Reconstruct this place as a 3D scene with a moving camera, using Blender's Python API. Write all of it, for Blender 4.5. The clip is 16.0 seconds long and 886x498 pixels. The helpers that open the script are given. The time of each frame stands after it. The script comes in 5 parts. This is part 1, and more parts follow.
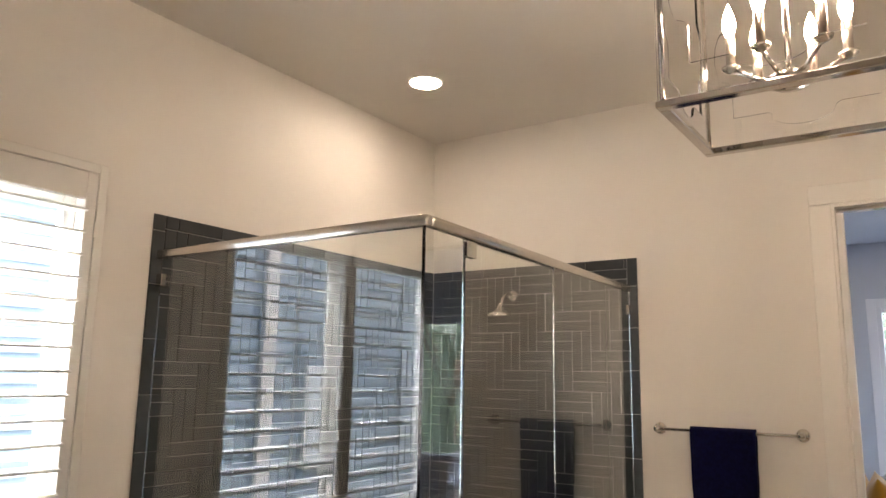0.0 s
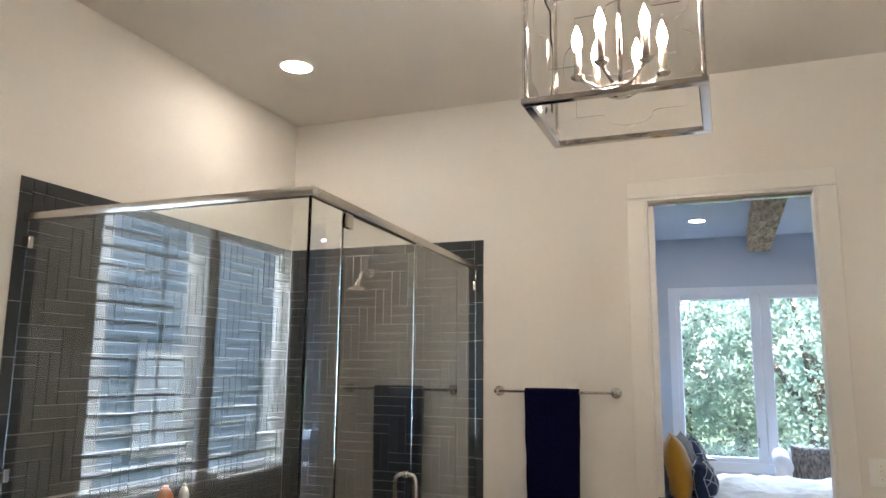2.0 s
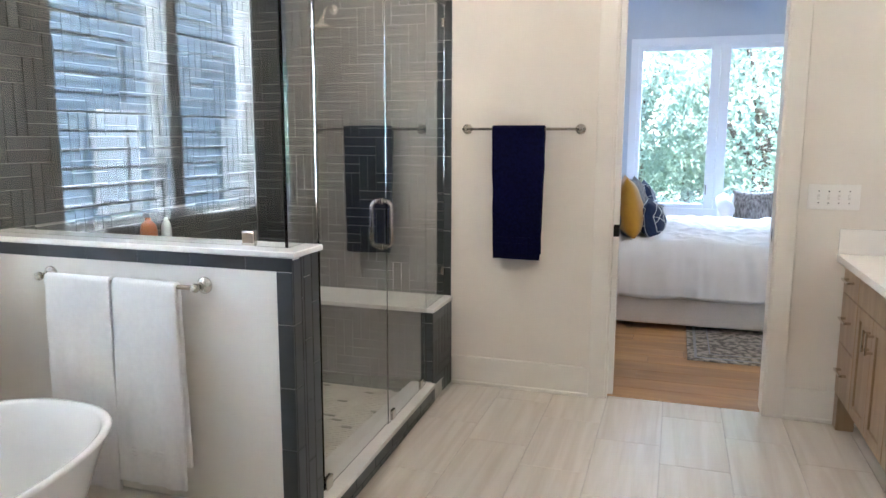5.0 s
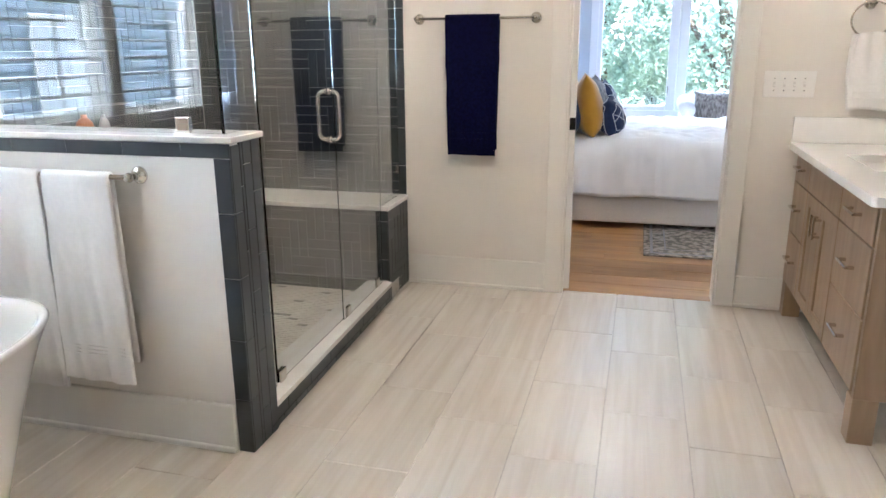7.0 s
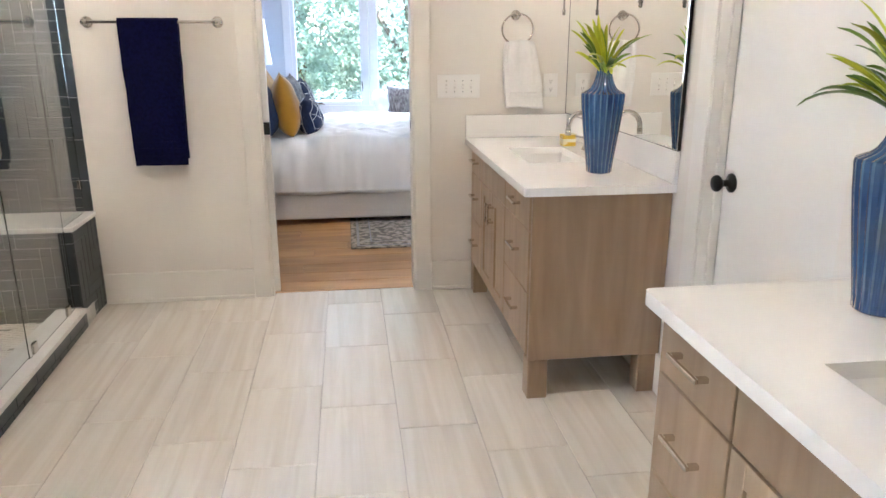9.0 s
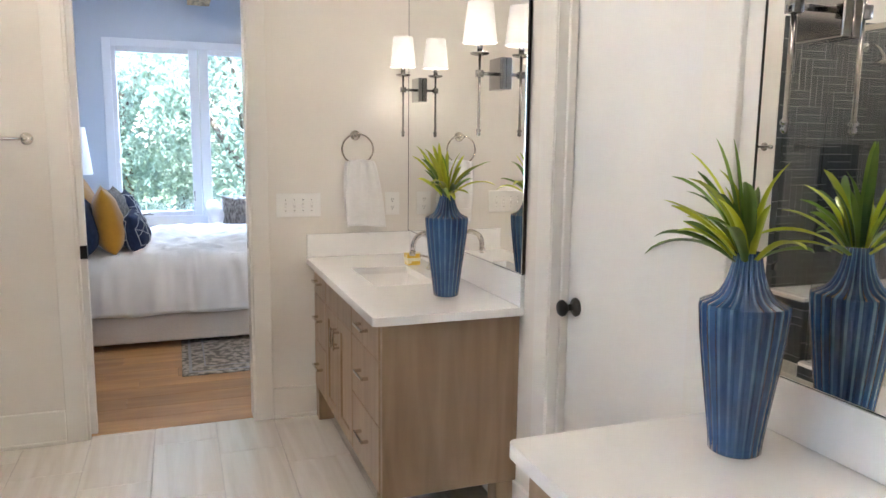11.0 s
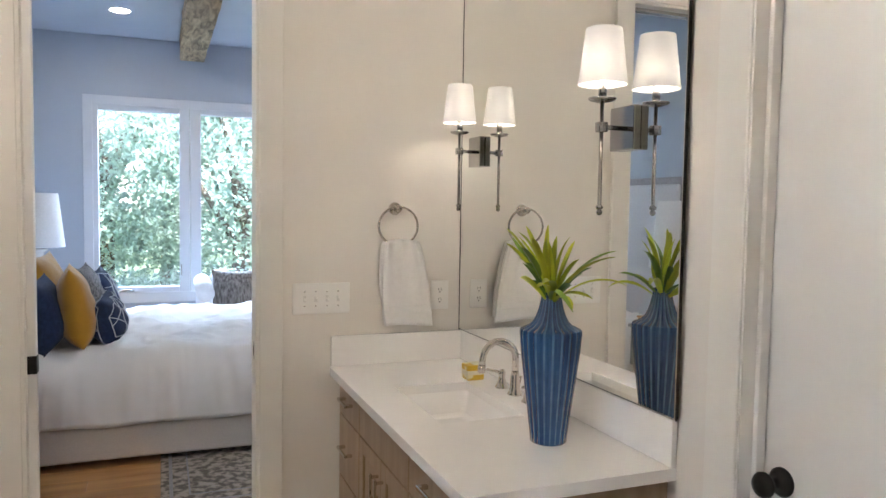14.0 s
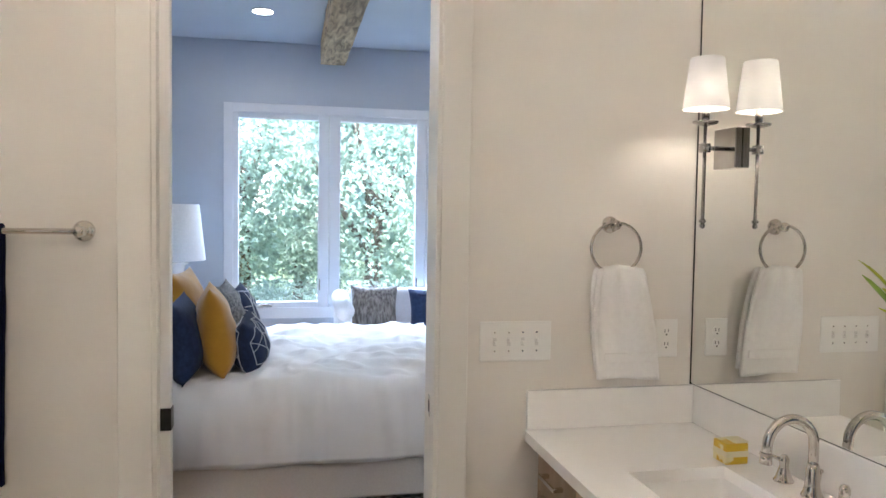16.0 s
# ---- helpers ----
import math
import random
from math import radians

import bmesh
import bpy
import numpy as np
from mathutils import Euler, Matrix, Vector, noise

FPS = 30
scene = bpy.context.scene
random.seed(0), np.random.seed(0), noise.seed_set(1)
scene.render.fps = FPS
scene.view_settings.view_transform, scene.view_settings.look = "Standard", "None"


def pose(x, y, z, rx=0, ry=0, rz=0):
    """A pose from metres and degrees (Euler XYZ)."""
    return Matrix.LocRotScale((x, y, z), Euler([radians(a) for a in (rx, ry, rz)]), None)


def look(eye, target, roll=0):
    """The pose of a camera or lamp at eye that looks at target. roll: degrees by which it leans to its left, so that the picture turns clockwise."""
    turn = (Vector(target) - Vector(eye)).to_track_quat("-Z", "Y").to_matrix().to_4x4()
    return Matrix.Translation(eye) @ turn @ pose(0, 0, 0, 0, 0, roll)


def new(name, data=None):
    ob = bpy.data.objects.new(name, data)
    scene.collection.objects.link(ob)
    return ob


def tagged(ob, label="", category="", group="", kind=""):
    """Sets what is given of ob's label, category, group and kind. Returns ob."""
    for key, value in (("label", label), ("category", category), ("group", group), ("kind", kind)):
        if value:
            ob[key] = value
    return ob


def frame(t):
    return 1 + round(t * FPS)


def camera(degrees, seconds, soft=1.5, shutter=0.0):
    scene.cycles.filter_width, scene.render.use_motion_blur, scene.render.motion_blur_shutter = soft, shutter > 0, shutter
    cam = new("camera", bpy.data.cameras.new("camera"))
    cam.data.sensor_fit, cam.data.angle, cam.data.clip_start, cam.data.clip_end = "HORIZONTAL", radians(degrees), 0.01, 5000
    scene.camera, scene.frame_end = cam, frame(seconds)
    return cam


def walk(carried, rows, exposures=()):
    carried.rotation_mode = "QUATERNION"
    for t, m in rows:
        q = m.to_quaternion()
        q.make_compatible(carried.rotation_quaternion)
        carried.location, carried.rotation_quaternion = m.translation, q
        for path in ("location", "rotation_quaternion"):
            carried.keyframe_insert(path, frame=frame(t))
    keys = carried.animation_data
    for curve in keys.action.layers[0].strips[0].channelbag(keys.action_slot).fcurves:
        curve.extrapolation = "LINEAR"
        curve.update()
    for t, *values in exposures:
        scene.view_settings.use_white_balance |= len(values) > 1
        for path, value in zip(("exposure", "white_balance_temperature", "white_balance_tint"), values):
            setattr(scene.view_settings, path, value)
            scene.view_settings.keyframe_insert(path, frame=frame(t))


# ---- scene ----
cam = camera(62.9, 16.0)
PATH = [
    (0, (0.355, -3.734, 1.779), (-0.758, -2.109, 2.125), 1.0),
    (0.5, (0.403, -3.821, 1.782), (-0.566, -2.111, 2.151), 0.8),
    (1, (0.444, -3.894, 1.752), (-0.41, -2.126, 2.133), 0.8),
    (1.5, (0.434, -3.959, 1.702), (-0.343, -2.155, 2.076), 0.7),
    (2, (0.371, -4.048, 1.652), (-0.345, -2.211, 1.982), 0.6),
    (2.5, (0.326, -4.107, 1.603), (-0.349, -2.241, 1.851), 0.6),
    (3, (0.335, -4.121, 1.564), (-0.307, -2.231, 1.689), 0.4),
    (3.5, (0.338, -4.129, 1.535), (-0.285, -2.229, 1.541), 0.4),
    (4, (0.33, -4.138, 1.516), (-0.281, -2.238, 1.394), 0.3),
    (4.5, (0.328, -4.136, 1.503), (-0.281, -2.243, 1.287), 0.3),
    (4.7, (0.323, -4.133, 1.5), (-0.285, -2.244, 1.247), 0.3),
    (6.8, (0.353, -4.063, 1.4), (-0.186, -2.209, 0.878), -0.5),
    (7, (0.381, -4.071, 1.384), (-0.124, -2.211, 0.85), -0.4),
    (7.5, (0.478, -4.116, 1.38), (0.087, -2.236, 0.82), -0.4),
    (8, (0.513, -4.144, 1.388), (0.31, -2.239, 0.816), -0.4),
    (8.5, (0.492, -4.136, 1.422), (0.507, -2.22, 0.848), -0.3),
    (9, (0.467, -4.125, 1.464), (0.714, -2.222, 0.902), -0.1),
    (9.5, (0.438, -4.121, 1.488), (0.864, -2.239, 0.96), 0.2),
    (10, (0.429, -4.088, 1.504), (0.989, -2.225, 1.04), 0.4),
    (10.2, (0.437, -4.069, 1.512), (1.033, -2.209, 1.082), 0.3),
    (12.3, (0.526, -3.656, 1.603), (1.257, -1.8, 1.457), 0.9),
    (12.5, (0.531, -3.575, 1.607), (1.26, -1.717, 1.47), 0.9),
    (13, (0.515, -3.401, 1.605), (1.241, -1.542, 1.478), 0.8),
    (13.5, (0.494, -3.213, 1.586), (1.22, -1.353, 1.463), 0.8),
    (14, (0.47, -3.001, 1.59), (1.194, -1.14, 1.473), 0.9),
    (14.5, (0.415, -2.83, 1.598), (1.134, -0.967, 1.48), 0.8),
    (15, (0.343, -2.629, 1.616), (1.029, -0.754, 1.502), 0.7),
    (15.5, (0.35, -2.426, 1.608), (0.973, -0.528, 1.499), 0.8),
    (16, (0.381, -2.228, 1.604), (0.792, -0.273, 1.508), 0.9),
]
walk(cam, [(t, look(eye, target, roll)) for t, eye, target, roll in PATH],
     exposures=[(0, 3.4, 6900, 21), (0.5, 3.45, 6300, 17), (1, 3.45, 6150, 15), (2, 3.5, 6050, 14), (3, 3.75, 5850, 14), (4.5, 4.05, 5650, 14), (7, 4.35, 5750, 15), (8.5, 4.42, 5850, 15.5), (10, 4.3, 5750, 15), (12.5, 3.8, 5950, 16), (14.5, 3.75, 5950, 15), (16, 3.75, 5900, 15)])

# ---- light ----
SUN_EL, SUN_AZ = 48, 155
world = bpy.data.worlds.new("World")
scene.world = world
world.use_nodes = True
wn = world.node_tree.nodes
sky = wn.new("ShaderNodeTexSky")
sky.sky_type, sky.sun_disc = "NISHITA", False
sky.sun_elevation, sky.sun_rotation = radians(SUN_EL), radians(SUN_AZ)
world.node_tree.links.new(sky.outputs[0], wn["Background"].inputs[0])
wn["Background"].inputs[1].default_value = 0.15
sun = new("sun", bpy.data.lights.new("sun", "SUN"))
sun.data.energy, sun.data.angle, sun.data.color = 2.3, radians(0.5), (1.0, 0.95, 0.87)
sun_dir = Vector((math.sin(radians(SUN_AZ)) * math.cos(radians(SUN_EL)), math.cos(radians(SUN_AZ)) * math.cos(radians(SUN_EL)), math.sin(radians(SUN_EL))))
sun.matrix_world = look(sun_dir * 40, (0, 0, 0))
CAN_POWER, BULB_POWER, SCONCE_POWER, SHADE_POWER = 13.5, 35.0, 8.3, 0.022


def window_light(name, m, w, h, energy, color):
    lamp = new(name, bpy.data.lights.new(name, "AREA"))
    lamp.data.shape, lamp.data.size, lamp.data.size_y = "RECTANGLE", w, h
    lamp.data.energy, lamp.data.color = energy, color
    lamp.matrix_world = m
    return lamp


window_light("sky_through_tub_window", look((-3.35, -3.07, 3.7), (-1.5, -3.07, 1.0)), 1.9, 1.3, 100, (0.80, 0.90, 1.0))
window_light("sky_through_bedroom_windows", look((1.75, 8.0, 5.0), (1.0, 1.9, 0.6)), 6.0, 1.5, 130, (0.64, 0.81, 1.0))


# ---- materials ----
def mat(name, color, rough=0.5, metal=0.0, color2=None, scale=6.0, detail=4.0, bump=0.0, bump_scale=80.0, coat=0.0,
        stretch=(1, 1, 1), spec=0.5, random_value=0.0, mid=0.5, width=0.3, sheen=0.0, rough_var=0.0, distort=0.0):
    m = bpy.data.materials.new(name)
    m.use_nodes = True
    nt = m.node_tree
    b = nt.nodes["Principled BSDF"]
    b.inputs["Roughness"].default_value = rough
    b.inputs["Metallic"].default_value = metal
    b.inputs["Specular IOR Level"].default_value = spec
    b.inputs["Coat Weight"].default_value = coat
    b.inputs["Sheen Weight"].default_value = sheen
    co = nt.nodes.new("ShaderNodeTexCoord")
    mp = nt.nodes.new("ShaderNodeMapping")
    mp.inputs["Scale"].default_value = stretch
    nt.links.new(co.outputs["Object"], mp.inputs[0])
    rnd = nt.nodes.new("ShaderNodeObjectInfo")
    if random_value:
        sc = nt.nodes.new("ShaderNodeMath")
        sc.operation = "MULTIPLY"
        sc.inputs[1].default_value = 37.0
        nt.links.new(rnd.outputs["Random"], sc.inputs[0])
        nt.links.new(sc.outputs[0], mp.inputs["Location"])
    last = None
    if color2:
        nz = nt.nodes.new("ShaderNodeTexNoise")
        nz.inputs["Scale"].default_value, nz.inputs["Detail"].default_value = scale, detail
        nz.inputs["Distortion"].default_value = distort
        nt.links.new(mp.outputs[0], nz.inputs["Vector"])
        rp = nt.nodes.new("ShaderNodeValToRGB")
        rp.color_ramp.elements[0].position, rp.color_ramp.elements[1].position = mid - width / 2, mid + width / 2
        rp.color_ramp.elements[0].color, rp.color_ramp.elements[1].color = (*color, 1), (*color2, 1)
        nt.links.new(nz.outputs["Fac"], rp.inputs[0])
        last = rp.outputs[0]
        if rough_var:
            mr = nt.nodes.new("ShaderNodeMapRange")
            mr.inputs[3].default_value, mr.inputs[4].default_value = rough - rough_var, rough + rough_var
            nt.links.new(nz.outputs["Fac"], mr.inputs[0])
            nt.links.new(mr.outputs[0], b.inputs["Roughness"])
    if random_value:
        hs = nt.nodes.new("ShaderNodeHueSaturation")
        mr = nt.nodes.new("ShaderNodeMapRange")
        mr.inputs[3].default_value, mr.inputs[4].default_value = 1 - random_value, 1 + random_value
        nt.links.new(rnd.outputs["Random"], mr.inputs[0])
        nt.links.new(mr.outputs[0], hs.inputs["Value"])
        hs.inputs["Color"].default_value = (*color, 1)
        if last:
            nt.links.new(last, hs.inputs["Color"])
        last = hs.outputs[0]
    if last:
        nt.links.new(last, b.inputs["Base Color"])
    else:
        b.inputs["Base Color"].default_value = (*color, 1)
    if bump:
        n2 = nt.nodes.new("ShaderNodeTexNoise")
        n2.inputs["Scale"].default_value, n2.inputs["Detail"].default_value = bump_scale, 3
        nt.links.new(mp.outputs[0], n2.inputs["Vector"])
        bp = nt.nodes.new("ShaderNodeBump")
        bp.inputs["Strength"].default_value, bp.inputs["Distance"].default_value = bump, 0.004
        nt.links.new(n2.outputs["Fac"], bp.inputs["Height"])
        nt.links.new(bp.outputs[0], b.inputs["Normal"])
    return m


def glass_mat(name, color, ior=1.5, rough=0.0):
    m = bpy.data.materials.new(name)
    m.use_nodes = True
    b = m.node_tree.nodes["Principled BSDF"]
    b.inputs["Base Color"].default_value = (*color, 1)
    b.inputs["Transmission Weight"].default_value = 1
    b.inputs["Roughness"].default_value = rough
    b.inputs["IOR"].default_value = ior
    return m


def glow_mat(name, color, strength):
    m = bpy.data.materials.new(name)
    m.use_nodes = True
    b = m.node_tree.nodes["Principled BSDF"]
    b.inputs["Base Color"].default_value = (*color, 1)
    b.inputs["Emission Color"].default_value = (*color, 1)
    b.inputs["Emission Strength"].default_value = strength
    return m


M_WALL = mat("wall_paint", (0.74, 0.70, 0.64), 0.6, color2=(0.76, 0.725, 0.665), scale=1.3, bump=0.06, bump_scale=160)
M_CEIL = mat("ceiling_paint", (0.66, 0.62, 0.56), 0.75, color2=(0.685, 0.645, 0.585), scale=1.1, bump=0.05, bump_scale=120)
M_TRIM = mat("trim_paint", (0.76, 0.735, 0.68), 0.38, color2=(0.78, 0.755, 0.70), scale=3, bump=0.02, bump_scale=60)
M_DOORPAINT = mat("door_paint", (0.76, 0.745, 0.71), 0.4, color2=(0.785, 0.77, 0.735), scale=2, bump=0.03, bump_scale=50)
M_BEDWALL = mat("bedroom_paint", (0.40, 0.46, 0.55), 0.6, color2=(0.43, 0.49, 0.58), scale=1.2, bump=0.05, bump_scale=150)
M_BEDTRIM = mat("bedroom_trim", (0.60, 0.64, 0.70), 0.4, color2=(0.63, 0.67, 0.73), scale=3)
M_FLOOR = mat("floor_tile", (0.585, 0.53, 0.45), 0.24, color2=(0.675, 0.63, 0.56), scale=6.0, detail=7, stretch=(3.2, 0.17, 1), random_value=0.02, mid=0.45, width=0.34, bump=0.015, bump_scale=40, rough_var=0.03, distort=0.7, spec=0.6)
M_GROUT = mat("floor_grout", (0.46, 0.43, 0.38), 0.85, color2=(0.52, 0.48, 0.43), scale=30, bump=0.2)
M_SLATE = mat("charcoal_tile", (0.030, 0.036, 0.040), 0.33, color2=(0.044, 0.050, 0.054), scale=5, detail=5, random_value=0.14, bump=0.05, bump_scale=30, rough_var=0.06)
M_SGROUT = mat("tile_grout", (0.46, 0.45, 0.42), 0.9, color2=(0.54, 0.53, 0.49), scale=40, bump=0.2)
M_STONE = mat("white_stone", (0.72, 0.70, 0.66), 0.22, color2=(0.78, 0.765, 0.73), scale=5, detail=6, coat=0.1)
M_QUARTZ = mat("quartz", (0.87, 0.855, 0.83), 0.14, color2=(0.88, 0.865, 0.84), scale=18, detail=5, coat=0.2)
M_PORC = mat("porcelain", (0.86, 0.85, 0.83), 0.12, color2=(0.87, 0.86, 0.84), scale=2, coat=0.4)
M_TUB = mat("tub_acrylic", (0.80, 0.80, 0.79), 0.15, color2=(0.82, 0.82, 0.81), scale=2, coat=0.4)
M_NICKEL = mat("polished_nickel", (0.60, 0.56, 0.51), 0.08, 1.0, color2=(0.65, 0.61, 0.56), scale=10)
M_CHROME = mat("dark_chrome", (0.36, 0.35, 0.34), 0.07, 1.0, color2=(0.42, 0.41, 0.40), scale=10)
M_RAIL = mat("brushed_nickel", (0.62, 0.58, 0.53), 0.22, 1.0, color2=(0.68, 0.64, 0.59), scale=8, stretch=(1, 40, 40))
M_DARKMETAL = mat("dark_chrome", (0.30, 0.29, 0.28), 0.1, 1.0, color2=(0.36, 0.35, 0.34), scale=8)
M_BLACK = mat("black_metal", (0.012, 0.011, 0.010), 0.38, 0.6, color2=(0.02, 0.018, 0.016), scale=30)
M_GLASS = glass_mat("shower_glass", (0.94, 0.97, 0.955), 1.6)
M_PANE = glass_mat("window_glass", (0.98, 0.99, 0.99), 1.45)
M_ACRYLIC = glass_mat("clear_acrylic", (0.985, 0.985, 0.98), 1.49)
M_MIRROR = mat("mirror_silver", (0.90, 0.91, 0.89), 0.0, 1.0)
M_WOOD = mat("vanity_oak", (0.275, 0.185, 0.112), 0.42, color2=(0.385, 0.275, 0.178), scale=3.2, detail=7, stretch=(5, 5, 0.55), random_value=0.08, mid=0.5, width=0.45, bump=0.05, bump_scale=50, distort=0.6)
M_GAPSHADE = mat("cabinet_gap_shade", (0.05, 0.035, 0.025), 0.7, color2=(0.07, 0.05, 0.035), scale=10)
M_NAVY = mat("navy_towel", (0.0012, 0.0016, 0.022), 0.95, spec=0.12, color2=(0.0024, 0.0036, 0.033), scale=60, bump=0.5, bump_scale=420, sheen=0.0)
M_TOWEL = mat("white_towel", (0.80, 0.785, 0.76), 0.95, color2=(0.83, 0.815, 0.79), scale=60, bump=0.3, bump_scale=520, sheen=0.2)
M_VASE = mat("blue_glaze", (0.005, 0.028, 0.10), 0.1, color2=(0.026, 0.09, 0.225), scale=9, detail=6, stretch=(1, 1, 0.35), coat=1.0, bump=0.06, bump_scale=30)
M_VASERIB = mat("blue_glaze_rib", (0.035, 0.105, 0.22), 0.12, color2=(0.08, 0.18, 0.31), scale=14, coat=0.6)
M_LEAF = mat("strap_leaf", (0.24, 0.33, 0.010), 0.36, color2=(0.66, 0.66, 0.035), scale=7, detail=3, random_value=0.3, width=0.6, spec=0.4)
M_LEAFDARK = mat("strap_leaf_dark", (0.045, 0.11, 0.010), 0.4, color2=(0.17, 0.27, 0.016), scale=5, random_value=0.35)
M_BULB = glow_mat("bulb_glow", (1.0, 0.84, 0.63), BULB_POWER)
M_SBULB = glow_mat("sconce_bulb_glow", (1.0, 0.86, 0.68), SCONCE_POWER)
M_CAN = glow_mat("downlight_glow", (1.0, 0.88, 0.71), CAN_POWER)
M_SHADE = glow_mat("lit_fabric_shade", (1.0, 0.93, 0.85), SHADE_POWER)
M_SHADE.node_tree.nodes["Principled BSDF"].inputs["Base Color"].default_value = (0.62, 0.58, 0.53, 1)
M_SHADE.node_tree.nodes["Principled BSDF"].inputs["Roughness"].default_value = 0.9
snt = M_SHADE.node_tree
stl = snt.nodes.new("ShaderNodeBsdfTranslucent")
stl.inputs[0].default_value = (0.58, 0.58, 0.56, 1)
smx = snt.nodes.new("ShaderNodeMixShader")
smx.inputs[0].default_value = 0.3
snt.links.new(snt.nodes["Principled BSDF"].outputs[0], smx.inputs[1])
snt.links.new(stl.outputs[0], smx.inputs[2])
snt.links.new(smx.outputs[0], snt.nodes["Material Output"].inputs[0])
M_CANDLE = mat("candle_sleeve", (0.34, 0.29, 0.24), 0.3, 0.8, color2=(0.4, 0.34, 0.29), scale=20)
M_PLASTIC = mat("switch_plastic", (0.80, 0.785, 0.75), 0.3, color2=(0.81, 0.795, 0.76), scale=3)
M_SLOTSHADE = mat("slot_shade", (0.66, 0.64, 0.61), 0.5)
M_SLOT = mat("slot_dark", (0.04, 0.038, 0.035), 0.6)
M_YELLOW = mat("lemon_print", (0.62, 0.40, 0.02), 0.45, color2=(0.72, 0.66, 0.38), scale=22, detail=2, mid=0.52, width=0.06)
M_PAPER = mat("pale_band", (0.68, 0.64, 0.45), 0.6, color2=(0.73, 0.69, 0.5), scale=20)
M_OAK = mat("oak_plank", (0.30, 0.145, 0.048), 0.3, color2=(0.52, 0.295, 0.115), scale=4, detail=8, stretch=(0.45, 3.2, 1), random_value=0.24, width=0.5, bump=0.04, bump_scale=60, distort=0.5)
M_GAP = mat("plank_gap", (0.10, 0.06, 0.03), 0.9)
M_RUG = mat("rug_pile", (0.15, 0.135, 0.115), 0.95, color2=(0.44, 0.39, 0.33), scale=24, detail=6, mid=0.5, width=0.16, bump=0.7, bump_scale=250)
M_DUVET = mat("duvet_cotton", (0.79, 0.79, 0.79), 0.85, color2=(0.82, 0.815, 0.81), scale=4, bump=0.2, bump_scale=260, sheen=0.15)
M_BEDBASE = mat("bed_linen", (0.66, 0.62, 0.57), 0.9, color2=(0.70, 0.66, 0.61), scale=90, bump=0.4, bump_scale=300)
M_HEAD = mat("headboard_grey", (0.30, 0.30, 0.31), 0.85, color2=(0.36, 0.36, 0.37), scale=60, bump=0.3, bump_scale=260)
M_MUSTARD = mat("mustard_velvet", (0.40, 0.185, 0.006), 0.8, color2=(0.54, 0.28, 0.012), scale=5, detail=5, sheen=0.5, bump=0.25, bump_scale=200)
M_NAVYP = mat("navy_pillow", (0.008, 0.020, 0.065), 0.9, color2=(0.014, 0.032, 0.09), scale=40, bump=0.4, bump_scale=250)
M_LINE = mat("pale_thread", (0.55, 0.58, 0.62), 0.9)
M_GREYP = mat("grey_pillow", (0.11, 0.12, 0.13), 0.95, color2=(0.34, 0.34, 0.33), scale=70, detail=4, width=0.2, bump=0.5, bump_scale=220)
M_CHARP = mat("bark_pillow", (0.09, 0.08, 0.075), 0.95, color2=(0.30, 0.28, 0.26), scale=16, detail=5, stretch=(3, 3, 0.6), width=0.3, bump=0.4, bump_scale=200)
M_CHAIR = mat("pale_upholstery", (0.60, 0.61, 0.64), 0.9, color2=(0.65, 0.66, 0.69), scale=60, bump=0.3, bump_scale=240)
M_LAMPSHADE = mat("linen_shade", (0.72, 0.73, 0.74), 0.8, color2=(0.76, 0.77, 0.78), scale=60, bump=0.2, bump_scale=260)
M_CERAM = mat("white_ceramic", (0.72, 0.73, 0.73), 0.25, color2=(0.76, 0.77, 0.77), scale=5, coat=0.3)
M_GREYWOOD = mat("grey_lacquer", (0.20, 0.21, 0.215), 0.4, color2=(0.24, 0.25, 0.255), scale=6, stretch=(1, 6, 6))
M_BEAM = mat("hewn_beam", (0.06, 0.042, 0.025), 0.85, color2=(0.55, 0.42, 0.26), scale=7, detail=9, stretch=(3, 0.5, 3), width=0.5, bump=1.0, bump_scale=28, distort=1.0)
M_FOLIAGE = mat("tree_leaf", (0.21, 0.30, 0.25), 0.6, color2=(0.33, 0.41, 0.32), scale=1.6, detail=6, width=0.5, spec=0.25)
fnt = M_FOLIAGE.node_tree
tl = fnt.nodes.new("ShaderNodeBsdfTranslucent")
tl.inputs[0].default_value = (0.40, 0.50, 0.41, 1)
mx = fnt.nodes.new("ShaderNodeMixShader")
mx.inputs[0].default_value = 0.42
fnt.links.new(fnt.nodes["Principled BSDF"].outputs[0], mx.inputs[1])
fnt.links.new(tl.outputs[0], mx.inputs[2])
fnt.links.new(mx.outputs[0], fnt.nodes["Material Output"].inputs[0])
M_BARK = mat("bark", (0.07, 0.055, 0.04), 0.9, color2=(0.12, 0.095, 0.07), scale=12, stretch=(2, 2, 0.4), bump=0.8, bump_scale=30)
M_GRASS = mat("grass", (0.05, 0.075, 0.02), 0.95, color2=(0.09, 0.11, 0.035), scale=3, detail=8, bump=0.5)
M_SIDING = mat("pale_siding", (0.27, 0.34, 0.39), 0.6, color2=(0.31, 0.38, 0.43), scale=3)
M_ROOF = mat("roof_shingle", (0.09, 0.09, 0.095), 0.9, color2=(0.13, 0.13, 0.13), scale=30, bump=0.5)
M_DECK = mat("dark_railing", (0.03, 0.03, 0.032), 0.5, color2=(0.045, 0.045, 0.047), scale=20)
M_MOSAIC = mat("mosaic_stone", (0.50, 0.46, 0.38), 0.35, color2=(0.66, 0.62, 0.54), scale=9, random_value=0.1, width=0.5)
